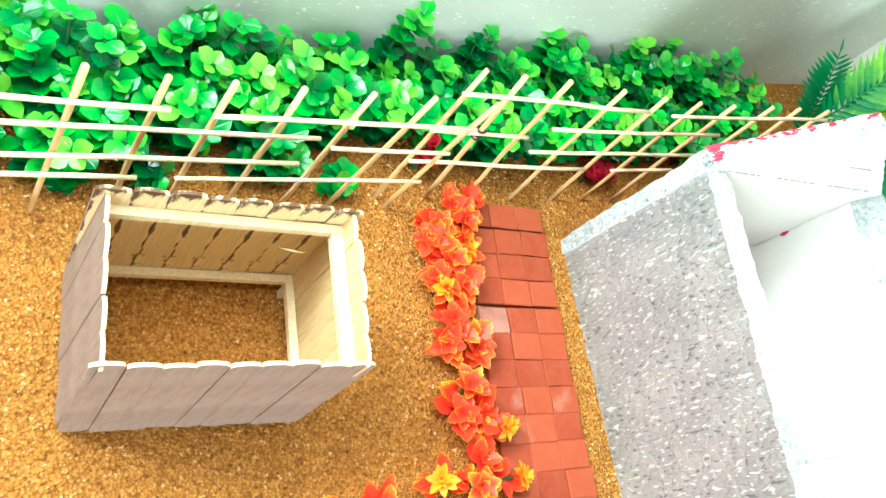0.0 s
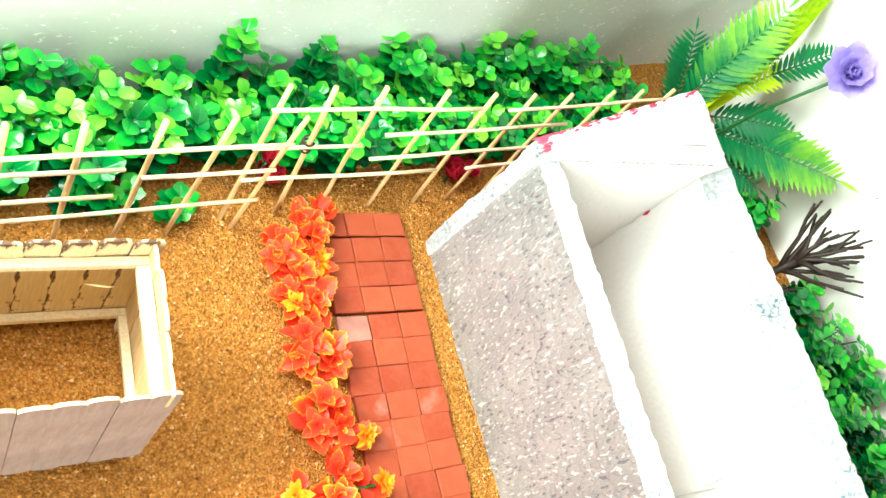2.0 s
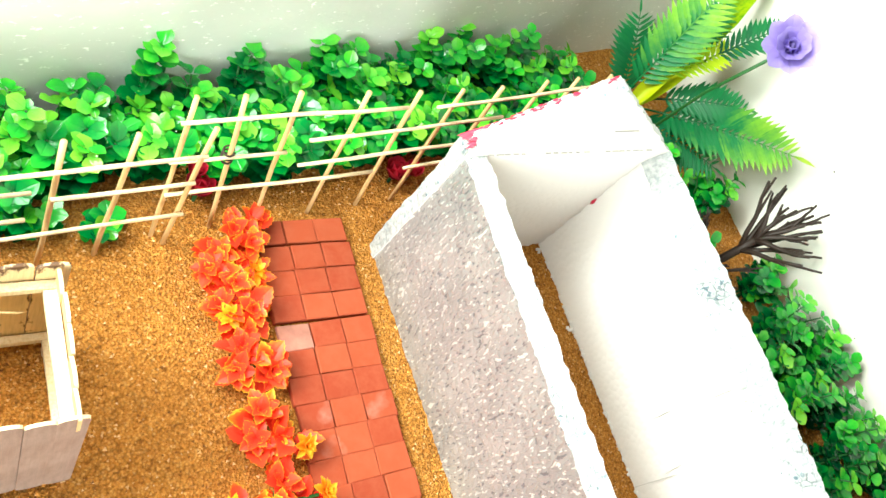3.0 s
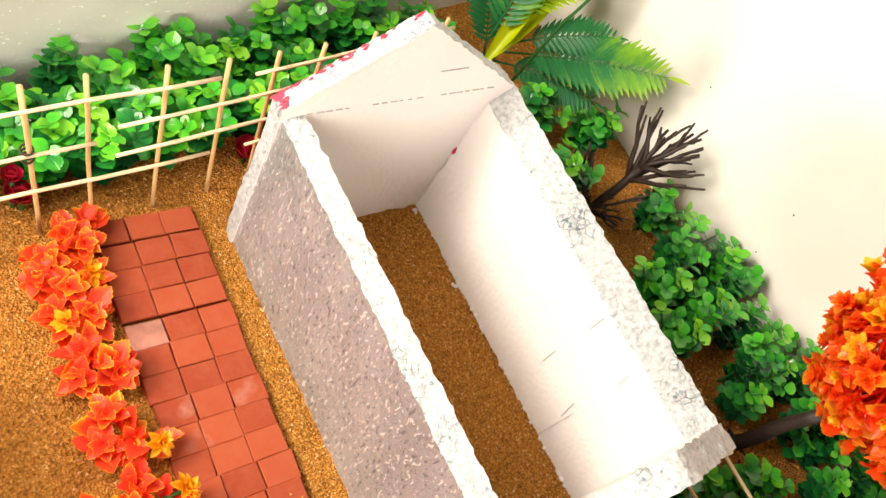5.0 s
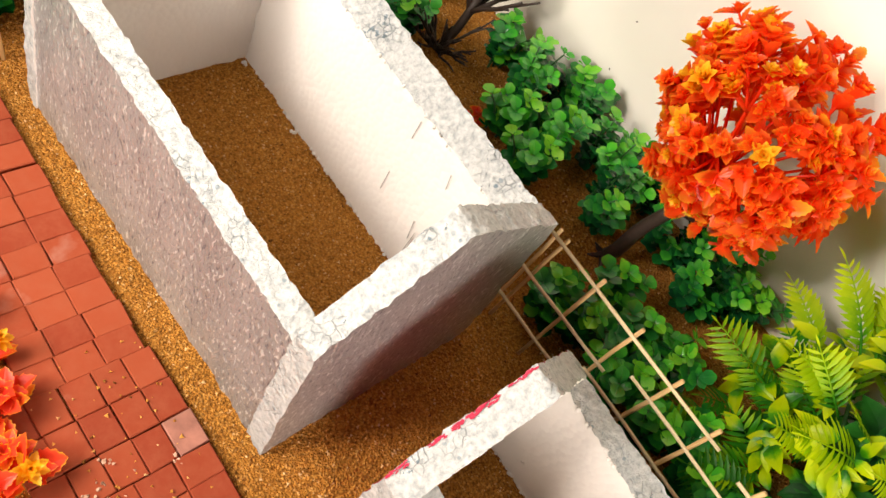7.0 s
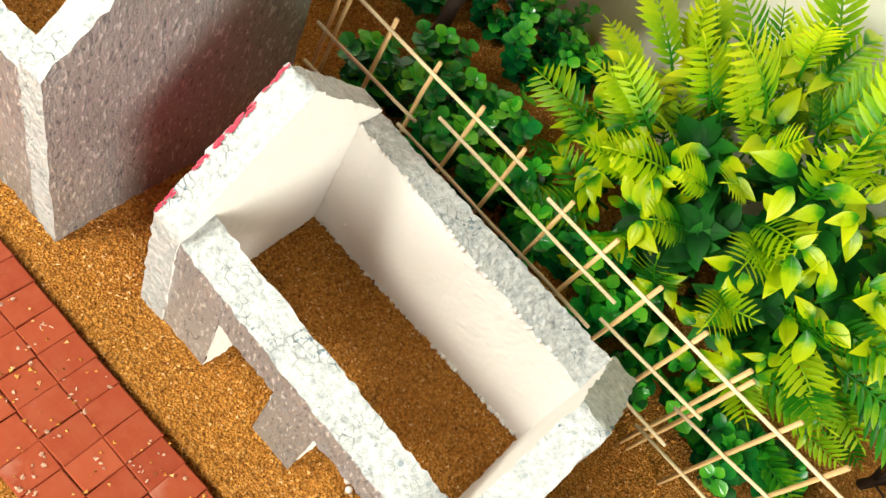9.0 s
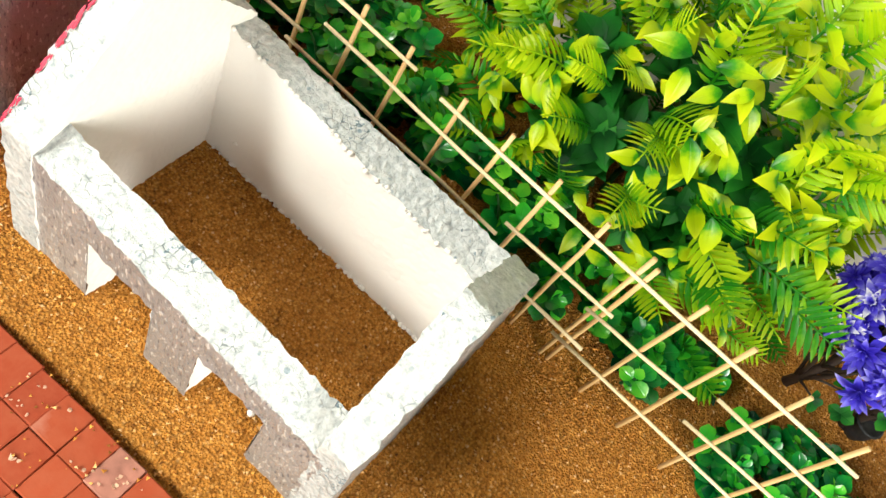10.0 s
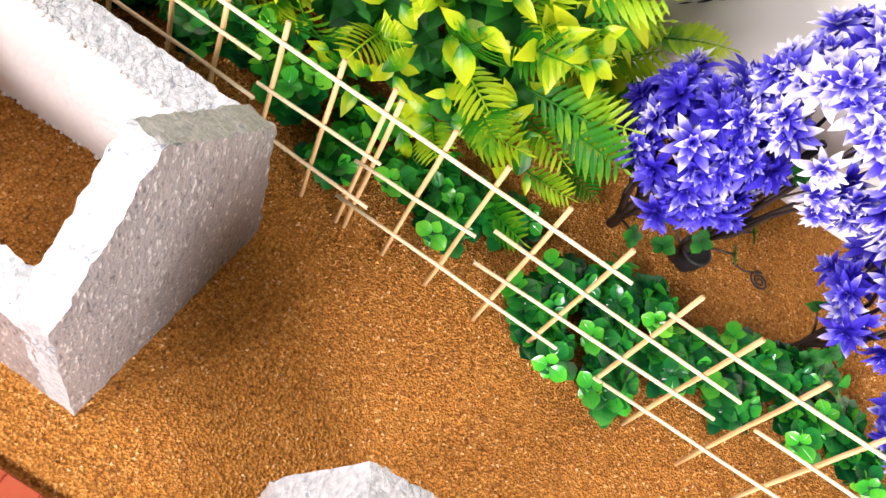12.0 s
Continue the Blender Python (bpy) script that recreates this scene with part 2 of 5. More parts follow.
def wood_material(name, light, dark, rough=0.6, stretch=(900, 900, 60)):
    m, nt, b = material(name, rough, 0, 0.3)
    v = coords(nt, stretch)
    n = noise_tex(nt, v, 1.0, 4)
    v2 = coords(nt)
    big = noise_tex(nt, v2, 60, 4)
    c = ramp(nt, n, [(0.3, dark), (0.6, light)])
    c = mix(nt, ramp(nt, big, [(0.4, (0, 0, 0)), (0.75, (0.4, 0.4, 0.4))]), c, dark)
    oi = nt.nodes.new("ShaderNodeObjectInfo")
    c = mix(nt, math_node(nt, "MULTIPLY", oi.outputs["Random"], 0.35), c, dark)
    nt.links.new(c, b.inputs["Base Color"])
    bump(nt, b, n, 0.3, 0.0004)
    return m


def smeared_wood(name, clean, paint, lo, hi, scale=45.0, seam=0.0):
    """Wood with paint smeared over it in ragged patches."""
    m, nt, b = material(name, 0.6, 0, 0.35)
    v = coords(nt, (1, 1, 0.45))
    n = noise_tex(nt, v, scale * 2.2, 6, 0.7)
    g = noise_tex(nt, coords(nt, (900, 900, 60)), 1.0, 3)
    wood = ramp(nt, g, [(0.3, tuple(c * 0.8 for c in clean)), (0.65, clean)])
    pt = ramp(nt, g, [(0.3, tuple(c * 0.8 for c in paint)), (0.7, paint)])
    mask = n
    if seam:
        # paint that ran into the gaps between the sticks
        tc = nt.nodes.new("ShaderNodeTexCoord")
        sx = nt.nodes.new("ShaderNodeSeparateXYZ")
        nt.links.new(tc.outputs["Object"], sx.inputs[0])
        far = math_node(nt, "ABSOLUTE", sx.outputs["X"])
        far = math_node(nt, "MAXIMUM", math_node(nt, "SUBTRACT", far, seam * 0.86), 0.0)
        oi = nt.nodes.new("ShaderNodeObjectInfo")
        ran = math_node(nt, "ADD", math_node(nt, "MULTIPLY", oi.outputs["Random"], 150.0), 45.0)
        mask = math_node(nt, "ADD", n, math_node(nt, "MULTIPLY", far, ran))
        # and over their upper ends
        end = math_node(nt, "MAXIMUM", math_node(nt, "SUBTRACT", sx.outputs["Z"], 0.0715), 0.0)
        mask = math_node(nt, "ADD", mask, math_node(nt, "MULTIPLY", end, 14.0))
    c = mix(nt, ramp(nt, mask, [(lo, (0, 0, 0)), (hi, (1, 1, 1))]), wood, pt)
    nt.links.new(c, b.inputs["Base Color"])
    bump(nt, b, n, 0.3, 0.0006)
    return m


def plain(name, col, rough=0.6, var=0.25, scale=200.0, metal=0.0):
    m, nt, b = material(name, rough, metal, 0.4)
    n = noise_tex(nt, coords(nt), scale, 4)
    c = ramp(nt, n, [(0.3, tuple(x * (1 - var) for x in col)), (0.7, col)])
    nt.links.new(c, b.inputs["Base Color"])
    bump(nt, b, n, 0.3, 0.0006)
    return m


SAND = sand_material()
GRAIN = grain_material()
BRICK = brick_material()
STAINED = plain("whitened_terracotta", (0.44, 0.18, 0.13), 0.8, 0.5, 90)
CRUMB = plain("crumb", (0.6, 0.36, 0.25), 0.9)
SILVER = foam_silver()
CUT = foam_cut()
SPRAYED = foam_cut("sprayed_cut_foam", 0.98)
WHITE = foam_white()
SHEET = back_wall_material()
PAINT = wall_paint()
DIM = plain("room_paint", (0.2, 0.185, 0.165), 0.8, 0.15, 6.0)
SKEWER = wood_material("bamboo", (0.72, 0.5, 0.25), (0.5, 0.29, 0.11), 0.5)
STICK = wood_material("pale_stick", (0.7, 0.53, 0.29), (0.55, 0.37, 0.16), 0.6)
RAIL = wood_material("cream_stick", (0.78, 0.65, 0.44), (0.64, 0.48, 0.27), 0.6)
STICK_OUT = smeared_wood("brown_washed_stick", (0.36, 0.265, 0.225), (0.23, 0.15, 0.125), 0.35, 0.7)
STICK_IN = smeared_wood("smeared_stick", (0.7, 0.53, 0.29), (0.1, 0.045, 0.018), 0.57, 0.62, 45.0, 0.0042)
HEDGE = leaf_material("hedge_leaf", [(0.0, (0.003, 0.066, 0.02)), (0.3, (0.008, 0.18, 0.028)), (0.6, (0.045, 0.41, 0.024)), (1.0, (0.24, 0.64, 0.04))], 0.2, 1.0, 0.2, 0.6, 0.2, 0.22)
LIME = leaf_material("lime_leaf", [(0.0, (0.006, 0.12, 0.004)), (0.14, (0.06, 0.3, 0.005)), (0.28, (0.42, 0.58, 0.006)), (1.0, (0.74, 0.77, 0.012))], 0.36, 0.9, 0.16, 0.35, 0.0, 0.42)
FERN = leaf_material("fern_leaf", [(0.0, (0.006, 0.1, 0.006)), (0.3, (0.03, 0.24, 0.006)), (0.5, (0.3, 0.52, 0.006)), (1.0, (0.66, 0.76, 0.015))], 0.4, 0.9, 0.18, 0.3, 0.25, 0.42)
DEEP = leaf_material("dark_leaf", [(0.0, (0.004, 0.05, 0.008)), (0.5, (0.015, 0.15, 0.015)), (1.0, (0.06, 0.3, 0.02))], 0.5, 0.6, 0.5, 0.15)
PALM = leaf_material("palm_leaf", [(0.0, (0.006, 0.1, 0.035)), (0.5, (0.015, 0.2, 0.05)), (0.75, (0.2, 0.46, 0.03)), (1.0, (0.52, 0.66, 0.06))], 0.4, 0.85, 0.2)
FLAME = leaf_material("flame_leaf", [(0.0, (0.95, 0.07, 0.015)), (0.42, (0.97, 0.16, 0.025)), (0.7, (0.98, 0.34, 0.03)), (1.0, (0.97, 0.66, 0.04))], 0.3, 0.75, 0.4, 0.4, 0.0, 0.6, 0.4)
EMBER = leaf_material("ember_leaf", [(0.0, (0.78, 0.03, 0.018)), (0.5, (0.86, 0.075, 0.025)), (0.74, (0.93, 0.26, 0.02)), (0.95, (0.95, 0.62, 0.04))], 0.38, 0.72, 0.3, 0.3, 0.0, 0.4, 0.6)
GOLD = leaf_material("gold_leaf", [(0.0, (0.9, 0.24, 0.012)), (0.4, (0.94, 0.46, 0.018)), (1.0, (0.97, 0.7, 0.05))], 0.35, 0.8, 0.3, 0.4, 0.0, 0.5)
PETAL = leaf_material("violet_petal", [(0.0, (0.02, 0.008, 0.36)), (0.45, (0.06, 0.035, 0.62)), (0.66, (0.2, 0.17, 0.76)), (0.9, (0.88, 0.86, 0.95))], 0.5, 0.85, 0.4)
LOTUS = leaf_material("lilac_petal", [(0.0, (0.26, 0.17, 0.56)), (0.6, (0.44, 0.35, 0.76)), (1.0, (0.7, 0.63, 0.88))], 0.5, 0.7, 0.2)
CRIMSON = plain("crimson_paint", (0.5, 0.008, 0.05), 0.5)
RED_FOAM = plain("crimson_painted_foam", (0.42, 0.01, 0.055), 0.55, 0.35, 420)
BUD = leaf_material("red_petal", [(0.0, (0.28, 0.003, 0.012)), (1.0, (0.6, 0.012, 0.045))], 0.6, 0.7, 0.3)
BARK = plain("dark_plastic_bark", (0.035, 0.02, 0.014), 0.55, 0.4, 500)
STEM = plain("green_stem", (0.02, 0.11, 0.02), 0.5)
BLACK = plain("black_plastic", (0.012, 0.012, 0.014), 0.6)
PENCIL = plain("pencil", (0.48, 0.455, 0.44), 0.8)
TABLE = wood_material("table_wood", (0.3, 0.18, 0.1), (0.16, 0.09, 0.05), 0.5, (120, 6, 120))


# ---------- mesh helpers (sizes in centimetres) ----------
class Mesh:
    """Gathers pieces of one part: vertices, faces, leaf coordinates and material numbers."""

    def __init__(self):
        self.v, self.f, self.uv, self.m, self.n = [], [], [], [], 0

    def add(self, v, f, uv=None, mat=0):
        v = np.asarray(v, float)
        self.v.append(v)
        self.uv.append(np.zeros((len(v), 2)) if uv is None else np.asarray(uv, float))
        self.f += [tuple(i + self.n for i in face) for face in f]
        self.m += [mat] * len(f)
        self.n += len(v)

    def data(self, name, mats, smooth=True):
        me = bpy.data.meshes.new(name)
        v = np.concatenate(self.v) * C
        me.from_pydata(v.tolist(), [], self.f)
        uv = np.concatenate(self.uv)
        layer = me.uv_layers.new(name="UVMap")
        idx = np.empty(len(me.loops), dtype=np.int32)
        me.loops.foreach_get("vertex_index", idx)
        layer.data.foreach_set("uv", uv[idx].ravel())
        for mt in mats:
            me.materials.append(mt)
        me.polygons.foreach_set("material_index", self.m)
        me.polygons.foreach_set("use_smooth", [smooth] * len(me.polygons))
        me.update()
        return me


def part(name, mesh, mats, parent=None, label="", smooth=True, at=(0, 0, 0)):
    mats = mats if isinstance(mats, (list, tuple)) else [mats]
    ob = new(name, mesh.data(name, mats, smooth))
    ob.location = Vector(at) * C
    ob.parent = parent
    if label:
        ob["label"] = label
    return ob


def thing(name, at, label, category, group="", kind="", turn=0.0):
    ob = new(name)
    ob.empty_display_size = 0.01
    ob.matrix_basis = pose(at[0] * C, at[1] * C, at[2] * C, 0, 0, turn)
    return tagged(ob, label, category, group, kind)


def basis(way, normal):
    """A turn whose second axis is way and whose third lies near normal."""
    y = np.asarray(way, float)
    y = y / (np.linalg.norm(y) + 1e-9)
    x = np.cross(y, normal)
    if np.linalg.norm(x) < 1e-4:
        x = np.cross(y, (0.31, 0.77, 0.2))
    x /= np.linalg.norm(x)
    return np.stack([x, y, np.cross(x, y)], 1)


def leaf_shape(rows, cup=0.35, bend=0.25):
    """A leaf one unit long: rows of (place along it, half width)."""
    v, f, uv = [], [], []
    for t, w in rows:
        z = -bend * t * t
        v += [(-w, t, z + cup * w), (0, t, z), (w, t, z + cup * w)]
        uv += [(0, t), (0.5, t), (1, t)]
    for i in range(len(rows) - 1):
        a = 3 * i
        f += [(a, a + 1, a + 4, a + 3), (a + 1, a + 2, a + 5, a + 4)]
    return np.array(v), f, np.array(uv)


ROUND = leaf_shape([(0, 0.05), (0.18, 0.3), (0.45, 0.46), (0.72, 0.42), (0.9, 0.2), (1.0, 0.015)], 0.16, 0.2)
OVATE = leaf_shape([(0, 0.03), (0.12, 0.17), (0.32, 0.31), (0.55, 0.31), (0.78, 0.18), (0.92, 0.07), (1.0, 0.005)], 0.35, 0.3)
SLIM = leaf_shape([(0, 0.03), (0.3, 0.1), (0.65, 0.085), (1.0, 0.004)], 0.3, 0.15)
SPIKE = leaf_shape([(0, 0.05), (0.22, 0.13), (0.5, 0.19), (0.74, 0.14), (0.9, 0.06), (1.0, 0.004)], 0.45, 0.14)
HOLLY = leaf_shape([(0, 0.06), (0.12, 0.2), (0.25, 0.37), (0.29, 0.32), (0.43, 0.45), (0.48, 0.38), (0.61, 0.43), (0.66, 0.33), (0.78, 0.33), (0.82, 0.21), (0.91, 0.17), (0.94, 0.08), (1.0, 0.005)], 0.4, 0.1)
LOBE = leaf_shape([(0, 0.08), (0.35, 0.26), (0.7, 0.27), (0.9, 0.16), (1.0, 0.03)], 0.5, -0.35)


def put_leaf(mesh, shape, at, way, normal, size, mat=0, wide=1.0, tone=None):
    v, f, uv = shape
    r = basis(way, normal)
    w = (v * (size * wide, size, size)) @ r.T + at
    u = uv if tone is None else np.stack([uv[:, 0], tone[0] + (tone[1] - tone[0]) * uv[:, 1]], 1)
    mesh.add(w, f, u, mat)


def tube(mesh, points, radii, sides=6, mat=0):
    """A tapered round rod along points, closed at both ends."""
    p = np.asarray(points, float)
    n = len(p)
    v, f = [], []
    for i in range(n):
        way = p[min(i + 1, n - 1)] - p[max(i - 1, 0)]
        r = basis(way, (0.123, 0.3, 0.9))
        for k in range(sides):
            a = 2 * math.pi * k / sides
            v.append(p[i] + radii[i] * (math.cos(a) * r[:, 0] + math.sin(a) * r[:, 2]))
    for i in range(n - 1):
        for k in range(sides):
            a, b = i * sides + k, i * sides + (k + 1) % sides
            f.append((a, b, b + sides, a + sides))
    f += [tuple(range(sides))[::-1], tuple((n - 1) * sides + k for k in range(sides))]
    mesh.add(v, f, None, mat)


def box(mesh, lo, hi, mat=0, turn=None):
    (a, b, c), (d, e, g) = lo, hi
    v = np.array([(a, b, c), (d, b, c), (d, e, c), (a, e, c), (a, b, g), (d, b, g), (d, e, g), (a, e, g)], float)
    f = [(3, 2, 1, 0), (4, 5, 6, 7), (0, 1, 5, 4), (1, 2, 6, 5), (2, 3, 7, 6), (3, 0, 4, 7)]
    mesh.add(v, f, None, mat)


rng = random.Random(7)


# ---------- setting ----------
def ground_height(x, y):
    h = 0.22 * noise.noise(Vector((x * 0.16, y * 0.16, 0.3))) + 0.1 * noise.noise(Vector((x * 0.7, y * 0.7, 2.1)))
    # furrow along the edge of the path
    furrow = 0.5 * math.exp(-((x - 0.22) / 0.2) ** 2) * min(1, max(0, (-y - 8) / 10))
    return h * 0.6 - 0.05 - furrow * (0.7 + 0.5 * noise.noise(Vector((x, y * 0.8, 5.0))))


def build_ground():
    g = Mesh()
    xs = np.array(sorted({*np.round(np.arange(-64, 40.1, 0.6), 3), *np.round(np.arange(-0.2, 1.0, 0.12), 3)}))
    ys = np.arange(-100, 24.1, 0.6)
    rim = lambda y: 33.3 - 0.0432 * (y + 20)
    v = [(min(x, rim(y)), y, ground_height(x, y)) for y in ys for x in xs]
    n = len(xs)
    f = [(j * n + i, j * n + i + 1, (j + 1) * n + i + 1, (j + 1) * n + i) for j in range(len(ys) - 1) for i in range(n - 1)]
    g.add(v, f)
    tagged(part("ground", g, SAND), "coarse golden-brown sand spread over the model base", "sand", kind="structure")
    table = thing("table", (-15, -45, -75), "brown wooden table that carries the model", "table")
    t = Mesh()
    box(t, (-75, -85, 72.0), (45.5, 85, 74.1))
    part("table_top", t, TABLE, table, smooth=False)
    for x in (-70, 40):
        for y in (-80, 80):
            t = Mesh()
            box(t, (x - 3, y - 3, 0), (x + 3, y + 3, 72.0))
            part("leg", t, TABLE, table, smooth=False)


def build_room():
    # plain room around the table
    def slab(name, lo, hi, mat, label, category):
        m = Mesh()
        box(m, lo, hi)
        tagged(part(name, m, mat, smooth=False), label, category, kind="structure")

    slab("floor", (-230, -270, -80), (60, 170, -75), TABLE, "brown floor of the room", "floor")
    slab("ceiling", (-230, -270, 165), (60, 170, 170), DIM, "plain grey-beige ceiling of the room", "ceiling")
    slab("wall_left", (-235, -270, -75), (-230, 170, 165), DIM, "plain grey-beige wall of the room", "wall")
    slab("wall_front", (-230, -275, -75), (60, -270, 165), DIM, "plain grey-beige wall of the room", "wall")
    slab("wall_far", (-230, 170, -75), (60, 175, 165), DIM, "plain grey-beige wall of the room", "wall")


def build_walls():
    # foam sheet at the back, painted room wall on the right
    w = Mesh()
    a, b = np.array([-62.0, 8.2 - 0.195 * 62]), np.array([32.2, 8.2 + 0.195 * 32.2])
    d = (b - a) / np.linalg.norm(b - a)
    nrm = np.array([-d[1], d[0]])
    us = np.linspace(0, np.linalg.norm(b - a), 120)
    zs = np.linspace(-0.8, 10.5, 20)
    for off, flip in ((0.0, False), (2.2, True)):
        v = [(*(a + d * u + nrm * (off + 0.05 * noise.noise(Vector((u * 0.4, z * 0.4, off))))), z) for z in zs for u in us]
        n = len(us)
        f = [(j * n + i, j * n + i + 1, (j + 1) * n + i + 1, (j + 1) * n + i) for j in range(len(zs) - 1) for i in range(n - 1)]
        w.add(v, [q[::-1] for q in f] if flip else f)
    q = [(*(a + nrm * o), z) for o in (0, 2.2) for z in (zs[0], zs[-1])] + [(*(b + nrm * o), z) for o in (0, 2.2) for z in (zs[0], zs[-1])]
    w.add(q, [(0, 1, 3, 2), (4, 6, 7, 5), (1, 5, 7, 3)])
    tagged(part("wall_back", w, SHEET), "whitish polystyrene sheet standing behind the garden", "wall", kind="structure")
    r = Mesh()
    p = [(24.4, 169.9), (43.4, -269.9), (48.4, -269.9), (29.4, 169.9)]
    v = [(x, y, z) for z in (-75, 164.9) for x, y in p]
    r.add(v, [(0, 1, 5, 4)[::-1], (1, 2, 6, 5)[::-1], (2, 3, 7, 6)[::-1], (3, 0, 4, 7)[::-1], (4, 5, 6, 7), (3, 2, 1, 0)])
    right = tagged(part("wall_right", r, PAINT, smooth=False), "plain off-white painted wall behind the plants", "wall", kind="structure")
    face = lambda y: 24.4 + (169.9 - y) * 19 / 439.8
    for y, z, dy, dz, w in ((-2.8, 8.2, 0.12, 0.05, 0.05), (-12.4, 7.6, 0.1, -0.06, 0.06), (-12.9, 3.9, 0.05, 0.1, 0.05), (-52.8, 6.8, -0.5, 0.5, 0.05), (-53.5, 7.45, -0.5, 0.55, 0.07), (-54.2, 8.2, -0.3, 0.2, 0.06)):
        chip = Mesh()
        tube(chip, [(face(y), y, z), (face(y + dy / 2) - 0.02, y + dy / 2, z + dz / 2 + 0.02), (face(y + dy), y + dy, z + dz)], [w * 0.5, w, w * 0.4], 6)
        part("paint_chip", chip, BARK, right, "small dark chip in the paint")


build_ground()
build_walls()
build_room()


# ---------- foam houses ----------
def foam_wall(name, parent, a, b, thick, low, top_out, top_in, inner_side, label="", lean=0.0, outer=None, edge=None):
    """A foam board from a to b. low, top_out, top_in give heights along it; inner_side is the way towards the room."""
    a, b = np.array(a, float), np.array(b, float)
    length = np.linalg.norm(b - a)
    d = (b - a) / length
    s = np.array(inner_side, float)
    s = s - d * (s @ d)
    s /= np.linalg.norm(s)
    cuts = sorted({0.0, length, *[k for k in low[1] for k in (k - 0.02, k + 0.02)]} | set(np.linspace(0, length, int(length / 0.2) + 2)))
    cuts = [c for c in cuts if 0 <= c <= length]

    def rough(p, amp):
        n = noise.noise_vector(Vector(p) * 1.7) * 0.8 + noise.noise_vector(Vector(p) * 3.6) * 0.9
        return (p[0] + n.x * amp, p[1] + n.y * amp, max(p[2] + n.z * amp, -0.3))

    def at(u, depth, z, amp):
        q = a + d * u + s * (depth + lean * z)
        return rough((q[0], q[1], z), amp)

    m = Mesh()
    nz = 18

    def sheet(grid, mat, flip=False):
        r, c = len(grid), len(grid[0])
        v = [p for row in grid for p in row]
        f = [(j * c + i, j * c + i + 1, (j + 1) * c + i + 1, (j + 1) * c + i) for j in range(r - 1) for i in range(c - 1)]
        m.add(v, [q[::-1] for q in f] if flip else f, None, mat)

    def edge_amp(k, u):
        return 0.1 if k in (0, nz) or u in (0, length) else 0.025

    flip = (d[0] * s[1] - d[1] * s[0]) < 0
    front = [[at(u, 0, low[0](u) + (top_out(u) - low[0](u)) * k / nz, edge_amp(k, u)) for u in cuts] for k in range(nz + 1)]
    back = [[at(u, thick, low[0](u) + (top_in(u) - low[0](u)) * k / nz, edge_amp(k, u)) for u in cuts] for k in range(nz + 1)]
    sheet(front, 0, flip)
    sheet(back, 1, not flip)
    across = 6
    ramp_z = lambda u, k: top_out(u) + (top_in(u) - top_out(u)) * k / across
    sheet([[at(u, thick * k / across, ramp_z(u, k), 0.1) for u in cuts] for k in range(across + 1)], 2, flip)
    # underside, run by run, and the reveals of the openings between them
    runs = [[cuts[0]]]
    for u, w in zip(cuts, cuts[1:]):
        if abs(low[0](w) - low[0](u)) > 1:
            zs = np.linspace(low[0](u), low[0](w), 12)
            sheet([[at(u if z == zs[0] else w if z == zs[-1] else (u + w) / 2, thick * k / across, z, 0.1) for z in zs] for k in range(across + 1)], 1, not flip)
            runs.append([])
        runs[-1].append(w)
    for run in runs:
        sheet([[at(u, thick * k / across, low[0](u), 0.1) for u in run] for k in range(across + 1)], 1, not flip)
    for u, fl in ((0, not flip), (length, flip)):
        rows = []
        for k in range(nz + 1):
            zo, zi = (low[0](u) + (t - low[0](u)) * k / nz for t in (top_out(u), top_in(u)))
            rows.append([at(u, thick * i / across, zo + (zi - zo) * i / across, 0.1 if k in (0, nz) or i in (0, across) else 0.05) for i in range(across + 1)])
        sheet(rows, 2, fl)
    ob = part(name, m, [outer or SILVER, WHITE, edge or CUT], parent, label)
    bm = bmesh.new()
    bm.from_mesh(ob.data)
    bmesh.ops.remove_doubles(bm, verts=bm.verts, dist=2e-5)
    bm.to_mesh(ob.data)
    bm.free()
    ob.data.set_sharp_from_angle(angle=math.radians(38))
    return ob


FLAT = (lambda u: -0.15, ())


def gable(length, left, peak, right, mid):
    return lambda u: left + (peak - left) * u / mid if u < mid else peak + (right - peak) * (u - mid) / (length - mid)


def line(a, b, length):
    return lambda u: a + (b - a) * u / length


def dist(a, b):
    return math.hypot(a[0] - b[0], a[1] - b[1])


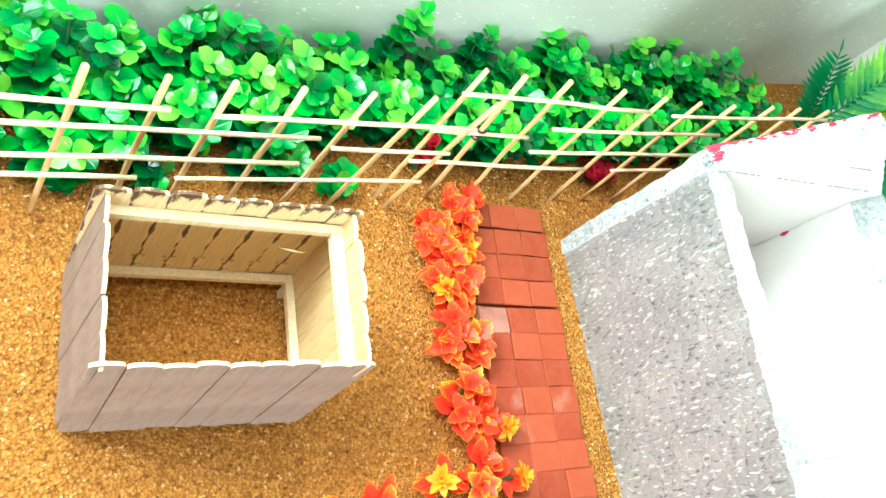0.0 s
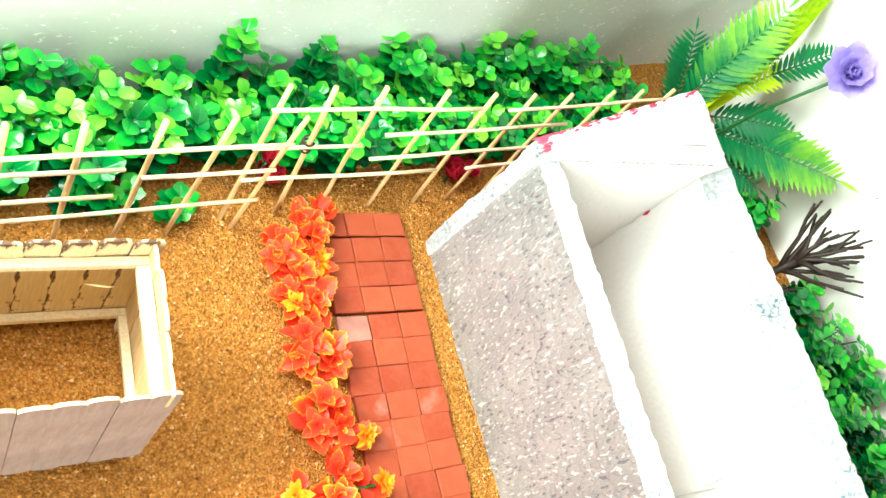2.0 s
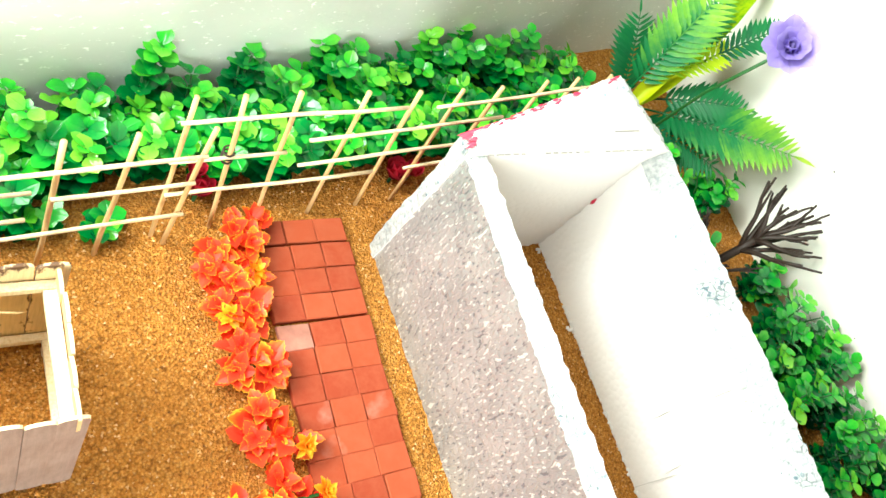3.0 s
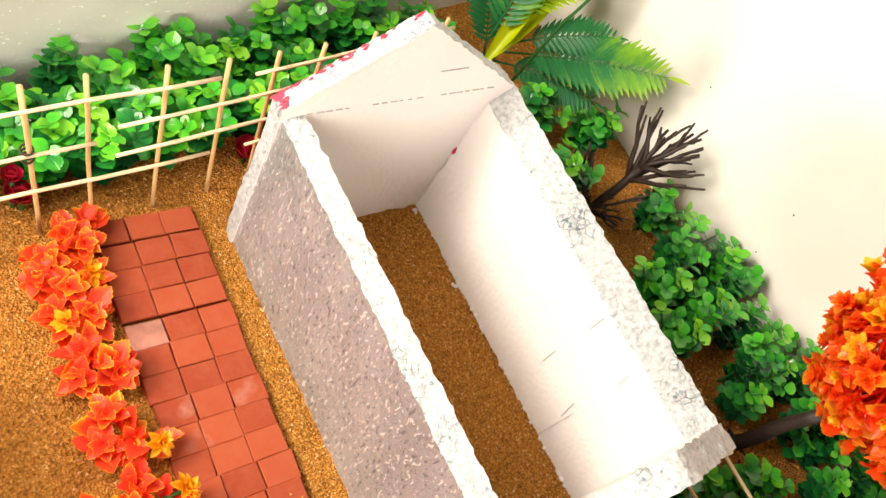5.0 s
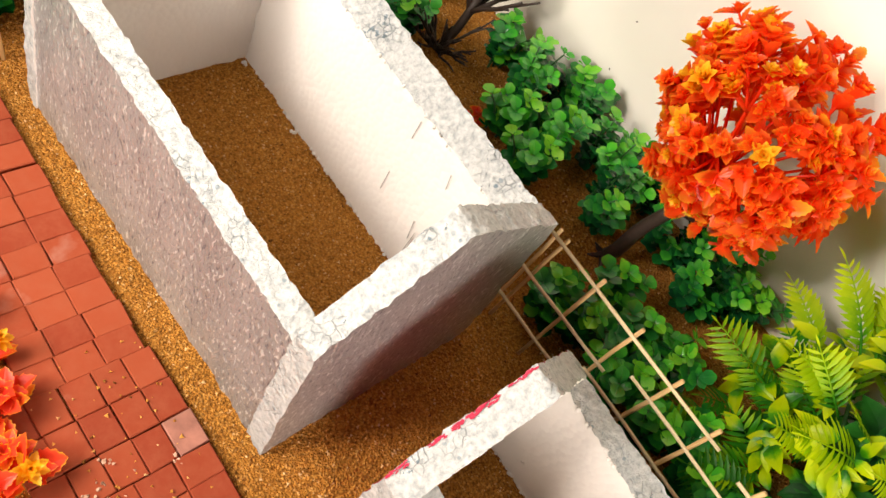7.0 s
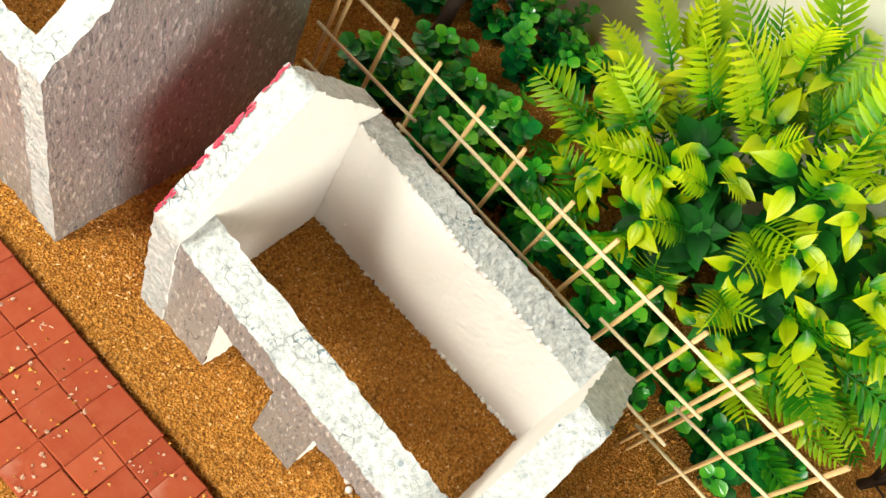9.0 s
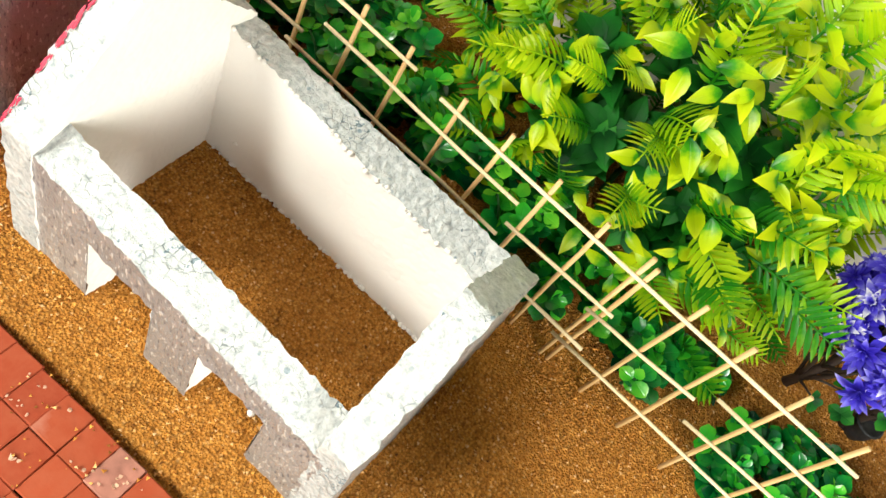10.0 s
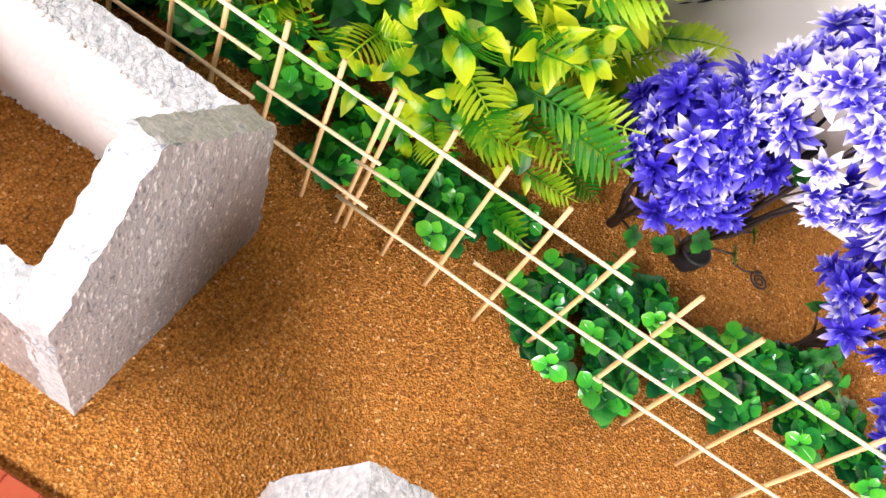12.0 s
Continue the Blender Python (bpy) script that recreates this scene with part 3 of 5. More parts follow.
def build_house(name, label, far, near, thicks, far_h, near_h, mids, side_l, side_r, low_left=FLAT, lean=0.0, gap=-0.03):
    """far and near: outer left and right corners of the two gable walls."""
    (fl, fr), (nl, nr) = far, near
    h = thing(name, (0, 0, 0), label, "model house", "foam houses")
    lf, ln = dist(fl, fr), dist(nl, nr)
    g = gable(lf, *far_h, mids[0])
    tf, tn, tl, tr = thicks
    gable_far = foam_wall("gable_wall", h, fl, fr, tf, FLAT, g, g, (nl[0] - fl[0], nl[1] - fl[1]), "", 0.0, RED_FOAM)
    g2 = gable(ln, *near_h, mids[1])
    foam_wall("gable_wall", h, nl, nr, tn, FLAT, g2, g2, (fl[0] - nl[0], fl[1] - nl[1]), "", lean)
    la, lb = (fl[0] + 0.08, fl[1] - tf + 0.12), (nl[0] + 0.08, nl[1] + tn + gap)
    ra, rb = (fr[0] - 0.08, fr[1] - tf + 0.01), (nr[0] - 0.08, nr[1] + tn + 0.6 * gap)
    ll, lr = dist(la, lb), dist(ra, rb)
    foam_wall("side_wall", h, la, lb, tl, low_left, line(side_l[0], side_l[2], ll), line(side_l[1], side_l[3], ll), (1, 0), "", 0.0, None, SPRAYED)
    right = foam_wall("side_wall", h, ra, rb, tr, FLAT, line(side_r[0], side_r[2], lr), line(side_r[1], side_r[3], lr), (-1, 0), "", 0.0, None, SPRAYED)
    return gable_far, right


far_a, right_a = build_house("foam_house", "long roofless polystyrene house painted silver outside, white inside",
    ((1.4, -1.65), (13.85, -1.65)), ((2.0, -22.2), (14.0, -22.1)), (0.85, 1.15, 0.95, 1.05), (10.2, 14.7, 10.2), (9.6, 14.0, 10.2), (5.3, 5.2),
    (9.6, 9.9, 8.9, 9.4), (10.3, 9.1, 10.1, 9.0), FLAT, 0.03, 0.05)


def openings(u):
    return 4.3 if 2.63 < u < 5.78 or 7.93 < u < 11.08 else -0.15


far_b, right_b = build_house("foam_house", "roofless silver polystyrene house with two door openings facing the path",
    ((3.05, -26.1), (13.0, -26.1)), ((2.6, -41.95), (12.85, -42.6)), (1.3, 1.3, 1.4, 1.35), (6.9, 11.7, 7.2), (6.8, 11.05, 7.0), (4.7, 4.65),
    (6.4, 7.0, 5.6, 6.4), (7.1, 7.3, 7.0, 6.0), (openings, (2.63, 5.78, 7.93, 11.08)), 0.08)


def build_gate():
    d = np.array([0.42, -0.907])
    n = np.array([-0.907, -0.42])
    a = np.array([2.9, -48.85])
    b = a + d * 5.2
    h = thing("foam_gable", (0, 0, 0), "silver polystyrene gable wall standing alone on the sand", "model wall", "foam houses")
    g = gable(5.2, 6.3, 9.8, 6.6, 1.95)
    foam_wall("gable_wall", h, a, b, 1.4, FLAT, g, g, n)
    ca, cb = a + n * 1.45 + d * 0.05, a + n * 3.6 + d * 0.05
    foam_wall("side_wall", h, ca, cb, 1.3, FLAT, line(6.0, 6.0, 1), line(6.3, 6.3, 1), d)


build_gate()


def paint_smears():
    # crimson paint along the outer edge of the two far gables
    for house, pts, n in ((far_a, ((1.4, -1.65, 10.2), (6.7, -1.65, 14.7)), 70), (far_b, ((3.0, -26.1, 6.9), (7.7, -26.1, 11.7)), 90)):
        a, b = np.array(pts[0]), np.array(pts[1])
        for i in range(n):
            m = Mesh()
            t = rng.random() ** (1.7 if house is far_a else 1.0)
            p = a + (b - a) * t + np.array([0, -0.02 - rng.random() ** 2 * (0.75 if house is far_a and t < 0.16 else 0.16), 0])
            if noise.noise(Vector((t * 7, 3.3, 0))) < -0.12 and house is far_b:
                continue
            r = rng.uniform(0.04, 0.11) * (1.6 if house is far_a and t < 0.16 else 1)
            up = np.cross((b - a) / np.linalg.norm(b - a), (0, -1, 0))
            up = up if up[2] > 0 else -up
            e1 = (b - a) / np.linalg.norm(b - a)
            e2 = np.array([0, -1.0, 0])
            k = 9
            v = [p + up * 0.05] + [p + up * 0.02 + r * rng.uniform(0.5, 1.4) * (1.7 * math.cos(6.283 * j / k) * e1 + 0.55 * math.sin(6.283 * j / k) * e2) for j in range(k)]
            m.add(v, [(0, 1 + j, 1 + (j + 1) % k) for j in range(k)])
            part("paint_smear", m, CRIMSON, house, "smeared crimson paint")


def pencil_marks():
    def dash(m, p, q, n, w=0.03):
        p, q, n = (np.array(k, float) for k in (p, q, n))
        d = (q - p) / np.linalg.norm(q - p)
        s = np.cross(n, d) * w / 2
        v = [p - s, q - s, q + s, p + s]
        m.add([*(k - n * 0.03 for k in v), *(k + n * 0.035 for k in v)], [(4, 5, 6, 7), (0, 1, 5, 4), (1, 2, 6, 5), (2, 3, 7, 6), (3, 0, 4, 7)])
    x = 12.75
    for y, z, dy, dz, w in ((-14.32, 3.2, 0.02, 1.4, 0.013), (-14.47, 7.4, 0, 1.2, 0.01), (-17.3, 7.2, 0.17, 0.9, 0.011), (-17.07, 2.6, 0.2, 1.3, 0.018), (-17.22, 0.1, -0.04, 3.3, 0.018)):
        m = Mesh()
        dash(m, (x, y, z), (x, y + dy, z + dz), (-1, 0, 0), w)
        part("pencil_mark", m, PENCIL, right_a, "faint pencil mark", False)
    for i in range(22):
        t = i / 22
        if rng.random() < 0.85:
            m = Mesh()
            s = t + rng.uniform(0.02, 0.04)
            dash(m, (2.5 + 9.9 * t, -2.53, 9.9 + 0.5 * t), (2.5 + 9.9 * s, -2.53, 9.9 + 0.5 * s), (0, -1, 0), rng.uniform(0.012, 0.028))
            part("pencil_dash", m, PENCIL, far_a, "faint pencil dash", False)
    m = Mesh()
    dash(m, (8.4, -2.53, 11.9), (9.9, -2.53, 12.0), (0, -1, 0), 0.02)
    part("pencil_mark", m, PENCIL, far_a, "faint pencil mark", False)


paint_smears()
pencil_marks()


def foam_crumbs():
    for x, y, z, r in ((4.25, -37.3, 0.1, 0.34), (12.45, -8.0, 0.1, 0.22), (12.3, -3.0, 0.1, 0.2), (11.55, -28.9, 1.5, 0.12)):
        t = thing("foam_crumb", (x, y, z), "loose white crumb of polystyrene beads on the sand", "crumb", "foam crumbs")
        for k in range(5):
            m = Mesh()
            o = np.array([rng.uniform(-1, 1), rng.uniform(-1, 1), rng.uniform(0, 0.6)]) * r * 0.7
            tube(m, [o + np.array([0, 0, -0.4 * r]), o, o + np.array([0, 0, 0.45 * r])], [r * 0.3, r * 0.5, r * 0.22], 7)
            part("bead", m, WHITE, t)
    m = Mesh()
    tube(m, [(12.68, -2.56, 5.0), (12.66, -2.58, 5.25), (12.67, -2.56, 5.55)], [0.04, 0.11, 0.03], 6)
    part("paint_smear", m, CRIMSON, far_a, "small crimson paint spot")


def torn_edges():
    """Rows of loose white beads where the boards were cut, along the foot and the inner top edge."""
    def row(wall, a, b, n, spread, r0, r1):
        a, b = np.array(a), np.array(b)
        m = Mesh()
        for i in range(n):
            p = a + (b - a) * rng.random() + np.array([rng.gauss(0, spread), 0, abs(rng.gauss(0, spread))])
            r = rng.uniform(r0, r1)
            tube(m, [p - (0, 0, r * 0.8), p, p + np.array([rng.uniform(-0.3, 0.3) * r, rng.uniform(-0.3, 0.3) * r, r * 0.8])], [r * 0.55, r, r * 0.5], 6)
        part("torn_edge", m, WHITE, wall, "row of torn white foam beads")
    row(right_a, (12.7, -2.6, 0.02), (12.84, -20.9, 0.02), 70, 0.03, 0.05, 0.13)
    row(right_b, (11.55, -27.5, 0.02), (11.42, -41.0, 0.02), 75, 0.03, 0.06, 0.15)
    row(right_a, (12.72, -2.6, 9.02), (12.86, -20.9, 8.92), 45, 0.04, 0.05, 0.12)
    row(right_b, (11.56, -27.5, 7.22), (11.44, -41.0, 5.95), 55, 0.05, 0.06, 0.14)


foam_crumbs()
torn_edges()


# ---------- stick hut ----------
def plank_mesh(width, height, thick, tilt=0.0):
    """A flat stick standing on end with a rounded top; the outer face looks to -y."""
    m = Mesh()
    c = width * 0.24
    prof = [(width / 2 * math.cos(t), c + c * math.sin(t)) for t in np.linspace(-math.pi + 0.2, -0.2, 7)]
    k0 = len(prof)
    prof += [(width / 2, c), (width / 2, height - c)]
    prof += [(width / 2 * math.cos(t), height - c + c * math.sin(t)) for t in np.linspace(0.2, math.pi - 0.2, 8)]
    prof += [(-width / 2, height - c), (-width / 2, c)]
    n = len(prof)
    v = [(x + tilt * z / height, -thick / 2, z) for x, z in prof] + [(x + tilt * z / height, thick / 2, z) for x, z in prof]
    m.add(v, [tuple(range(n))], None, 0)
    m.add(v, [tuple(range(2 * n - 1, n - 1, -1))], None, 1)
    for i in range(n):
        m.add(v, [(i, i + n, (i + 1) % n + n, (i + 1) % n)], None, 2 if k0 + 1 <= i < n - 2 else 0)
    return m


def build_hut():
    x0, x1, y0, y1 = -22.15, -13.95, -10.48, -4.88
    hut = thing("stick_hut", ((x0 + x1) / 2, (y0 + y1) / 2, 0), "open-topped hut of flat wooden sticks washed brown outside", "model hut")
    w, dep = x1 - x0, y1 - y0

    def side(n, length, place, turn, mats, h):
        for i in range(n):
            pw = length / n
            m = plank_mesh(pw * 0.995, h + rng.uniform(-0.1, 0.08), 0.12, rng.uniform(-0.03, 0.03))
            o = part("plank", m, mats, hut, "", False)
            u = -length / 2 + pw * (i + 0.5)
            o.matrix_basis = pose(*(C * k for k in place), 0, 0, turn) @ pose(u * C, rng.uniform(-0.04, 0.04) * C, -0.05 * C, -2.4, 0, rng.uniform(-2, 2))

    side(9, w, (0, -dep / 2, 0), 0, [STICK_OUT, STICK, RAIL], 7.4)
    side(8, w, (0, dep / 2, 0), 180, [STICK_OUT, STICK_IN, STICK_IN], 7.75)
    side(5, dep - 0.3, (-w / 2, 0, 0), -90, [STICK_OUT, STICK, RAIL], 7.4)
    side(5, dep - 0.3, (w / 2, 0, 0), 90, [STICK, STICK, RAIL], 7.6)
    def bar(lo, hi, name="rail"):
        m = Mesh()
        box(m, lo, hi)
        part(name, m, RAIL, hut, "cream square stick", False)

    bw, bd = w / 2, dep / 2
    for z in (1.0, 6.39):
        k = 0.042 * z
        bar((-bw + 0.1 + k, bd - 0.4 - k, z - 0.16), (bw - 0.1 - k, bd - 0.09 - k, z + 0.16))
    for z in (1.0, 6.3):
        k = 0.042 * z
        bar((bw - (0.52 if z > 2 else 0.42) - k, -bd + 0.1 + k, z - 0.15), (bw - 0.09 - k, bd - 0.42 - k, z + 0.17))
    bar((bw - 0.4, -bd + 0.1, 0), (bw - 0.1, -bd + 0.38, 0.83), "corner_post")
    bar((bw - 0.42, bd - 0.72, 0.0), (bw - 0.12, bd - 0.43, 0.83), "corner_post")
    m = Mesh()
    sprig_pts = [(1.9, bd - 0.75, 5.2), (2.2, bd - 0.9, 5.4), (2.6, bd - 0.95, 5.35), (2.9, bd - 0.85, 5.2)]
    tube(m, sprig_pts, [0.03, 0.05, 0.05, 0.02], 5)
    part("splinter", m, STICK, hut)


build_hut()


# ---------- fences ----------
def rod(name, parent, p, q, r=0.108, label="", mat=None):
    p, q = np.array(p, float), np.array(q, float)
    m = Mesh()
    pts = [p + (q - p) * t + np.array([rng.uniform(-1, 1), rng.uniform(-1, 1), rng.uniform(-1, 1)]) * 0.03 for t in np.linspace(0, 1, 5)]
    tube(m, pts, [r * rng.uniform(0.93, 1.06) for _ in pts], 8)
    return part(name, m, mat or SKEWER, parent, label)


def build_fence(label, a, b, lean, posts, rails, side):
    """posts: (place along, height, lean along); rails: (from, height, to, height), laid on the side given."""
    a, b = np.array([*a, 0.0]), np.array([*b, 0.0])
    u = (b - a) / np.linalg.norm(b - a)
    n = np.array([-u[1], u[0], 0.0])
    f = thing("skewer_fence", a, label, "fence", "garden fences")

    def spot(s, z, off=0.0):
        return u * s + n * (lean * z / 9 + off) + np.array([0, 0, z])

    for s, top, dx in posts:
        rod("post", f, spot(s - dx, -0.5), spot(s, top))
    for s0, z0, s1, z1 in rails:
        rod("rail", f, spot(s0, z0, side * 0.195), spot(s1, z1, side * 0.195), 0.088, "", RAIL)
    return f, spot


fa, fb = (-27.0, -3.02), (-8.4, -0.84)
build_fence("low fence of crossed bamboo skewers before the hedge", fa, fb, 0.0,
    [(1.8, 9.1, 0.3), (4.31, 9.19, 0.6), (6.55, 9.08, 0.3), (8.54, 9.0, 0.3), (10.76, 9.0, 0.1), (13.25, 9.05, 0.3), (15.65, 9.1, 0.5), (18.4, 9.14, 0.3)],
    [(-0.5, 7.8, 6.9, 7.61), (-0.5, 6.5, 12.39, 6.22), (-0.5, 4.55, 12.29, 4.34), (-0.5, 3.15, 6.77, 3.02), (8.26, 7.36, 18.4, 7.46), (8.06, 3.02, 18.37, 3.01), (13.07, 5.6, 18.37, 5.53)], -1)
fc, fd = (-9.0, -0.45), (14.6, 2.1)
back_fence, back_spot = build_fence("bamboo skewer fence panel in front of the hedge", fc, fd, 0.6,
    [(-0.3, 9.53, 0.1), (1.65, 9.5, -0.65), (3.95, 9.5, -0.55), (7.14, 9.38, -0.3), (9.85, 9.22, -0.45), (12.3, 9.2, -0.2), (14.65, 9.28, -0.2), (17.45, 9.45, 0.0), (19.6, 9.6, 0.0), (22.0, 9.7, 0.0)],
    [(-0.7, 8.37, 9.53, 8.37), (-0.7, 5.83, 4.4, 5.8), (-0.5, 3.5, 9.8, 3.4), (5.3, 6.5, 16.0, 7.05), (5.3, 4.7, 16.4, 5.2), (11.2, 8.25, 22.5, 9.2), (11.6, 3.4, 16.0, 3.7)], -1)
knot = Mesh()
for k in range(3):
    c = back_spot(1.8, 5.5 + 0.25 * k)
    ring = [c + 0.24 * np.array([math.cos(t), math.sin(t), 0.2 * math.sin(t)]) for t in np.linspace(0, 6.0, 12)]
    tube(knot, ring, [0.05] * 12, 5)
part("wire_tie", knot, BARK, back_fence, "dark wire tie")

ga, gb = (16.1, -25.0), (14.9, -64.6)
build_fence("long bamboo skewer fence between houses and planting", ga, gb, 0.35,
    [(-3.5, 7.7, 0.0), (-2.95, 7.6, 0.1), (-0.48, 7.95, 0.0), (2.2, 8.05, -0.1), (4.9, 8.15, 0.1), (7.4, 8.2, 0.0), (10.3, 8.15, -0.1), (12.65, 8.48, 0.1), (15.15, 8.45, -0.2), (17.6, 8.55, -0.45), (19.78, 8.88, -0.2), (20.15, 8.62, -0.25), (22.42, 8.97, -0.1),
     (24.66, 9.12, -0.25), (27.33, 9.24, -0.25), (30.0, 9.35, -0.1), (32.94, 9.5, -0.5), (35.59, 9.58, -0.3), (38.39, 9.69, -0.6), (41.5, 9.6, -0.4), (44.5, 9.5, 0.0)],
    [(-4.1, 7.3, 8.0, 7.65), (9.45, 7.42, 30.88, 8.12), (32.69, 7.97, 46.0, 8.7), (-4.0, 4.4, 2.7, 4.65), (3.55, 6.0, 14.55, 6.15), (14.7, 4.85, 20.6, 5.2), (19.58, 4.47, 25.32, 5.01), (-3.9, 1.85, 3.0, 2.1), (2.0, 3.7, 14.75, 3.92), (14.6, 2.4, 20.93, 2.34),
     (19.51, 1.82, 31.05, 2.1), (25.71, 6.01, 37.44, 6.27), (25.88, 3.64, 37.54, 4.45), (33.1, 1.96, 46.0, 2.9), (38.77, 5.46, 46.0, 5.8)], -1)


# ---------- plants ----------
def sprig(mesh, base, tip, leaf, size, step=0.72, tone=0.0, leaf_mat=0, stem_mat=1):
    """A stem with whorls of round leaves, paler towards its end."""
    base, tip = np.array(base, float), np.array(tip, float)
    n = max(3, int(np.linalg.norm(tip - base) / step))
    sag = np.array([rng.uniform(-0.5, 0.5), rng.uniform(-0.5, 0.5), 0.3])
    pts = [base + (tip - base) * t + sag * math.sin(math.pi * t) for t in np.linspace(0, 1, n + 1)]
    tube(mesh, pts, [0.1 - 0.05 * i / n for i in range(n + 1)], 5, stem_mat)
    turn = rng.uniform(0, 6.28)
    for i in range(1, n + 1):
        axis = pts[i] - pts[i - 1]
        axis /= np.linalg.norm(axis)
        r = basis(axis, (0.2, 0.1, 1))
        turn += 0.8 + rng.uniform(-0.3, 0.3)
        last = i == n
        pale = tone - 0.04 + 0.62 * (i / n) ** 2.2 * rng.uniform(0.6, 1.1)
        for k in range(4):
            if not last and rng.random() < 0.12:
                continue
            a = turn + k * 1.571 + rng.uniform(-0.25, 0.25)
            out = math.cos(a) * r[:, 0] + math.sin(a) * r[:, 2]
            way = out * (0.95 if not last else 0.8) + axis * rng.uniform(0.2, 0.55) + np.array([0, 0, 0.12])
            grow = (0.7 + 0.3 * (k % 2)) if last else 0.8 + 0.35 * math.sin(3.14 * i / n)
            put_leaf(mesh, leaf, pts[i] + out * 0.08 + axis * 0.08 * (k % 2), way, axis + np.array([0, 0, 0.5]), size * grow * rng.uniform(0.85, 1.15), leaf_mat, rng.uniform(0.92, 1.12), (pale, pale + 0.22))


def hedge_bush(at, height, spread, sprigs, label, leaf=0.8, group="hedge plants"):
    b = thing("hedge_bush", (at[0], at[1], 0), label, "bush", group, turn=rng.uniform(0, 360))
    for i in range(sprigs):
        a = 6.28 * i / sprigs + rng.uniform(-0.5, 0.5)
        q = spread * rng.uniform(0.2, 1.15)
        m = Mesh()
        sprig(m, (0.5 * q * math.cos(a), 0.5 * q * math.sin(a), -0.2), (q * math.cos(a), q * math.sin(a), height * rng.uniform(0.35, 1.1)), ROUND, leaf, 0.68, rng.uniform(-0.24, 0.2))
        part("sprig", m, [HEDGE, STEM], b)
    return b


def build_hedges():
    back = lambda x: 8.2 + 0.195 * x
    low = "low bush of glossy round green plastic leaves"
    tall = "bushy upright green plastic hedge plant with round leaves"
    thin = "thin upright sprig of round green plastic leaves"
    protos = [hedge_bush((-23.2, back(-23.2) - 1.6), 5.0, 1.8, 11, tall, 0.68), hedge_bush((-18.6, back(-18.6) - 1.9), 4.6, 2.0, 12, tall, 0.68),
              hedge_bush((-14.6, 3.2), 3.3, 1.6, 8, low), hedge_bush((-3.8, back(-3.8) - 1.0), 4.6, 1.0, 6, tall)]
    copies = [
        (0, -26.3, back(-26.3) - 1.5), (1, -16.2, back(-16.2) - 2.0), (3, -20.4, back(-20.4) - 1.4), (3, 0.4, back(0.4) - 1.3), (3, 1.7, back(1.7) - 1.5),
        (2, 3.6, back(3.6) - 1.7), (3, 7.6, back(7.6) - 1.3), (3, 9.4, back(9.4) - 1.2), (3, 11.9, back(11.9) - 1.4), (2, 15.2, back(15.2) - 2.8), (2, 18.0, 8.8),
        (2, -26.0, -0.4), (2, -22.6, 0.0), (2, -21.0, 0.6), (2, -21.6, 2.2), (2, -18.4, 1.0), (2, -17.4, 2.6), (2, -15.2, 1.3), (2, -12.4, 2.3), (2, -11.2, 4.0), (2, -9.4, 2.9), (2, -7.4, 4.6), (2, -6.2, 3.0), (2, -4.2, 4.4), (2, -3.4, 2.6), (2, -0.8, 3.4), (2, -1.4, 5.6),
        (2, 1.6, 3.8), (2, 2.4, 6.0), (2, 4.4, 4.2), (2, 6.6, 4.4), (2, 5.8, 6.6), (2, 9.4, 4.8), (2, 8.6, 6.6), (2, 12.2, 4.8), (2, 12.6, 7.2), (2, 15.2, 5.4),
        (2, 23.4, 1.4), (2, 27.4, -0.6), (2, 22.8, -3.4), (2, 28.6, -7.6), (1, 29.0, -10.8), (2, 24.9, -12.2), (3, 30.2, -13.8), (2, 27.2, -14.2), (2, 23.9, -15.4), (3, 29.5, -16.8), (1, 27.2, -19.8), (3, 30.6, -20.8),
        (1, 30.0, -24.4), (1, 29.0, -27.6), (2, 30.8, -29.6), (2, 18.6, -23.3), (2, 19.6, -25.2), (2, 22.4, -24.9), (2, 21.5, -27.7), (2, 18.9, -28.3), (2, 22.8, -29.6), (2, 19.0, -31.4), (2, 20.6, -33.2), (2, 18.8, -34.8), (2, 20.2, -37.4), (2, 19.0, -40.0)]
    for k, x, y in copies:
        copy_thing(protos[k], pose(x * C, y * C, 0, 0, 0, rng.uniform(0, 360)))
    for x, y, h in ((-12.5, back(-12.5) - 0.9, 5.2), (-9.0, back(-9.0) - 0.6, 5.4), (13.4, back(13.4) - 1.2, 5.0), (26.2, -15.6, 4.0), (30.6, -18.4, 4.4)):
        hedge_bush((x, y), h, 0.6, 2, thin, 0.8)
    for x, y in ((-23.2, -1.2), (-22.1, -1.0), (-19.3, -1.2), (-15.0, -0.2), (-13.9, -0.1), (-11.8, -0.5)):
        hedge_bush((x, y), 1.5, 0.6, 2, "single low sprig of round green plastic leaves under the fence", 0.7)
    small = hedge_bush((19.0, -46.2), 1.9, 1.6, 6, "creeping patch of small round green plastic leaves")
    for x, y in ((20.0, -47.8), (17.9, -49.0), (19.8, -49.6), (20.5, -51.5), (19.3, -55.4), (17.2, -54.4), (20.5, -57.8), (21.0, -59.9), (17.9, -58.2), (15.6, -56.0), (15.5, -59.1), (18.8, -61.4), (20.4, -62.9), (18.9, -64.9), (21.9, -65.1), (22.4, -67.2), (23.4, -69.0), (21.6, -70.8), (19.8, -69.0), (20.0, -72.6), (18.0, -43.2), (20.8, -43.4)):
        copy_thing(small, pose(x * C, y * C, 0, 0, 0, rng.uniform(0, 360)))


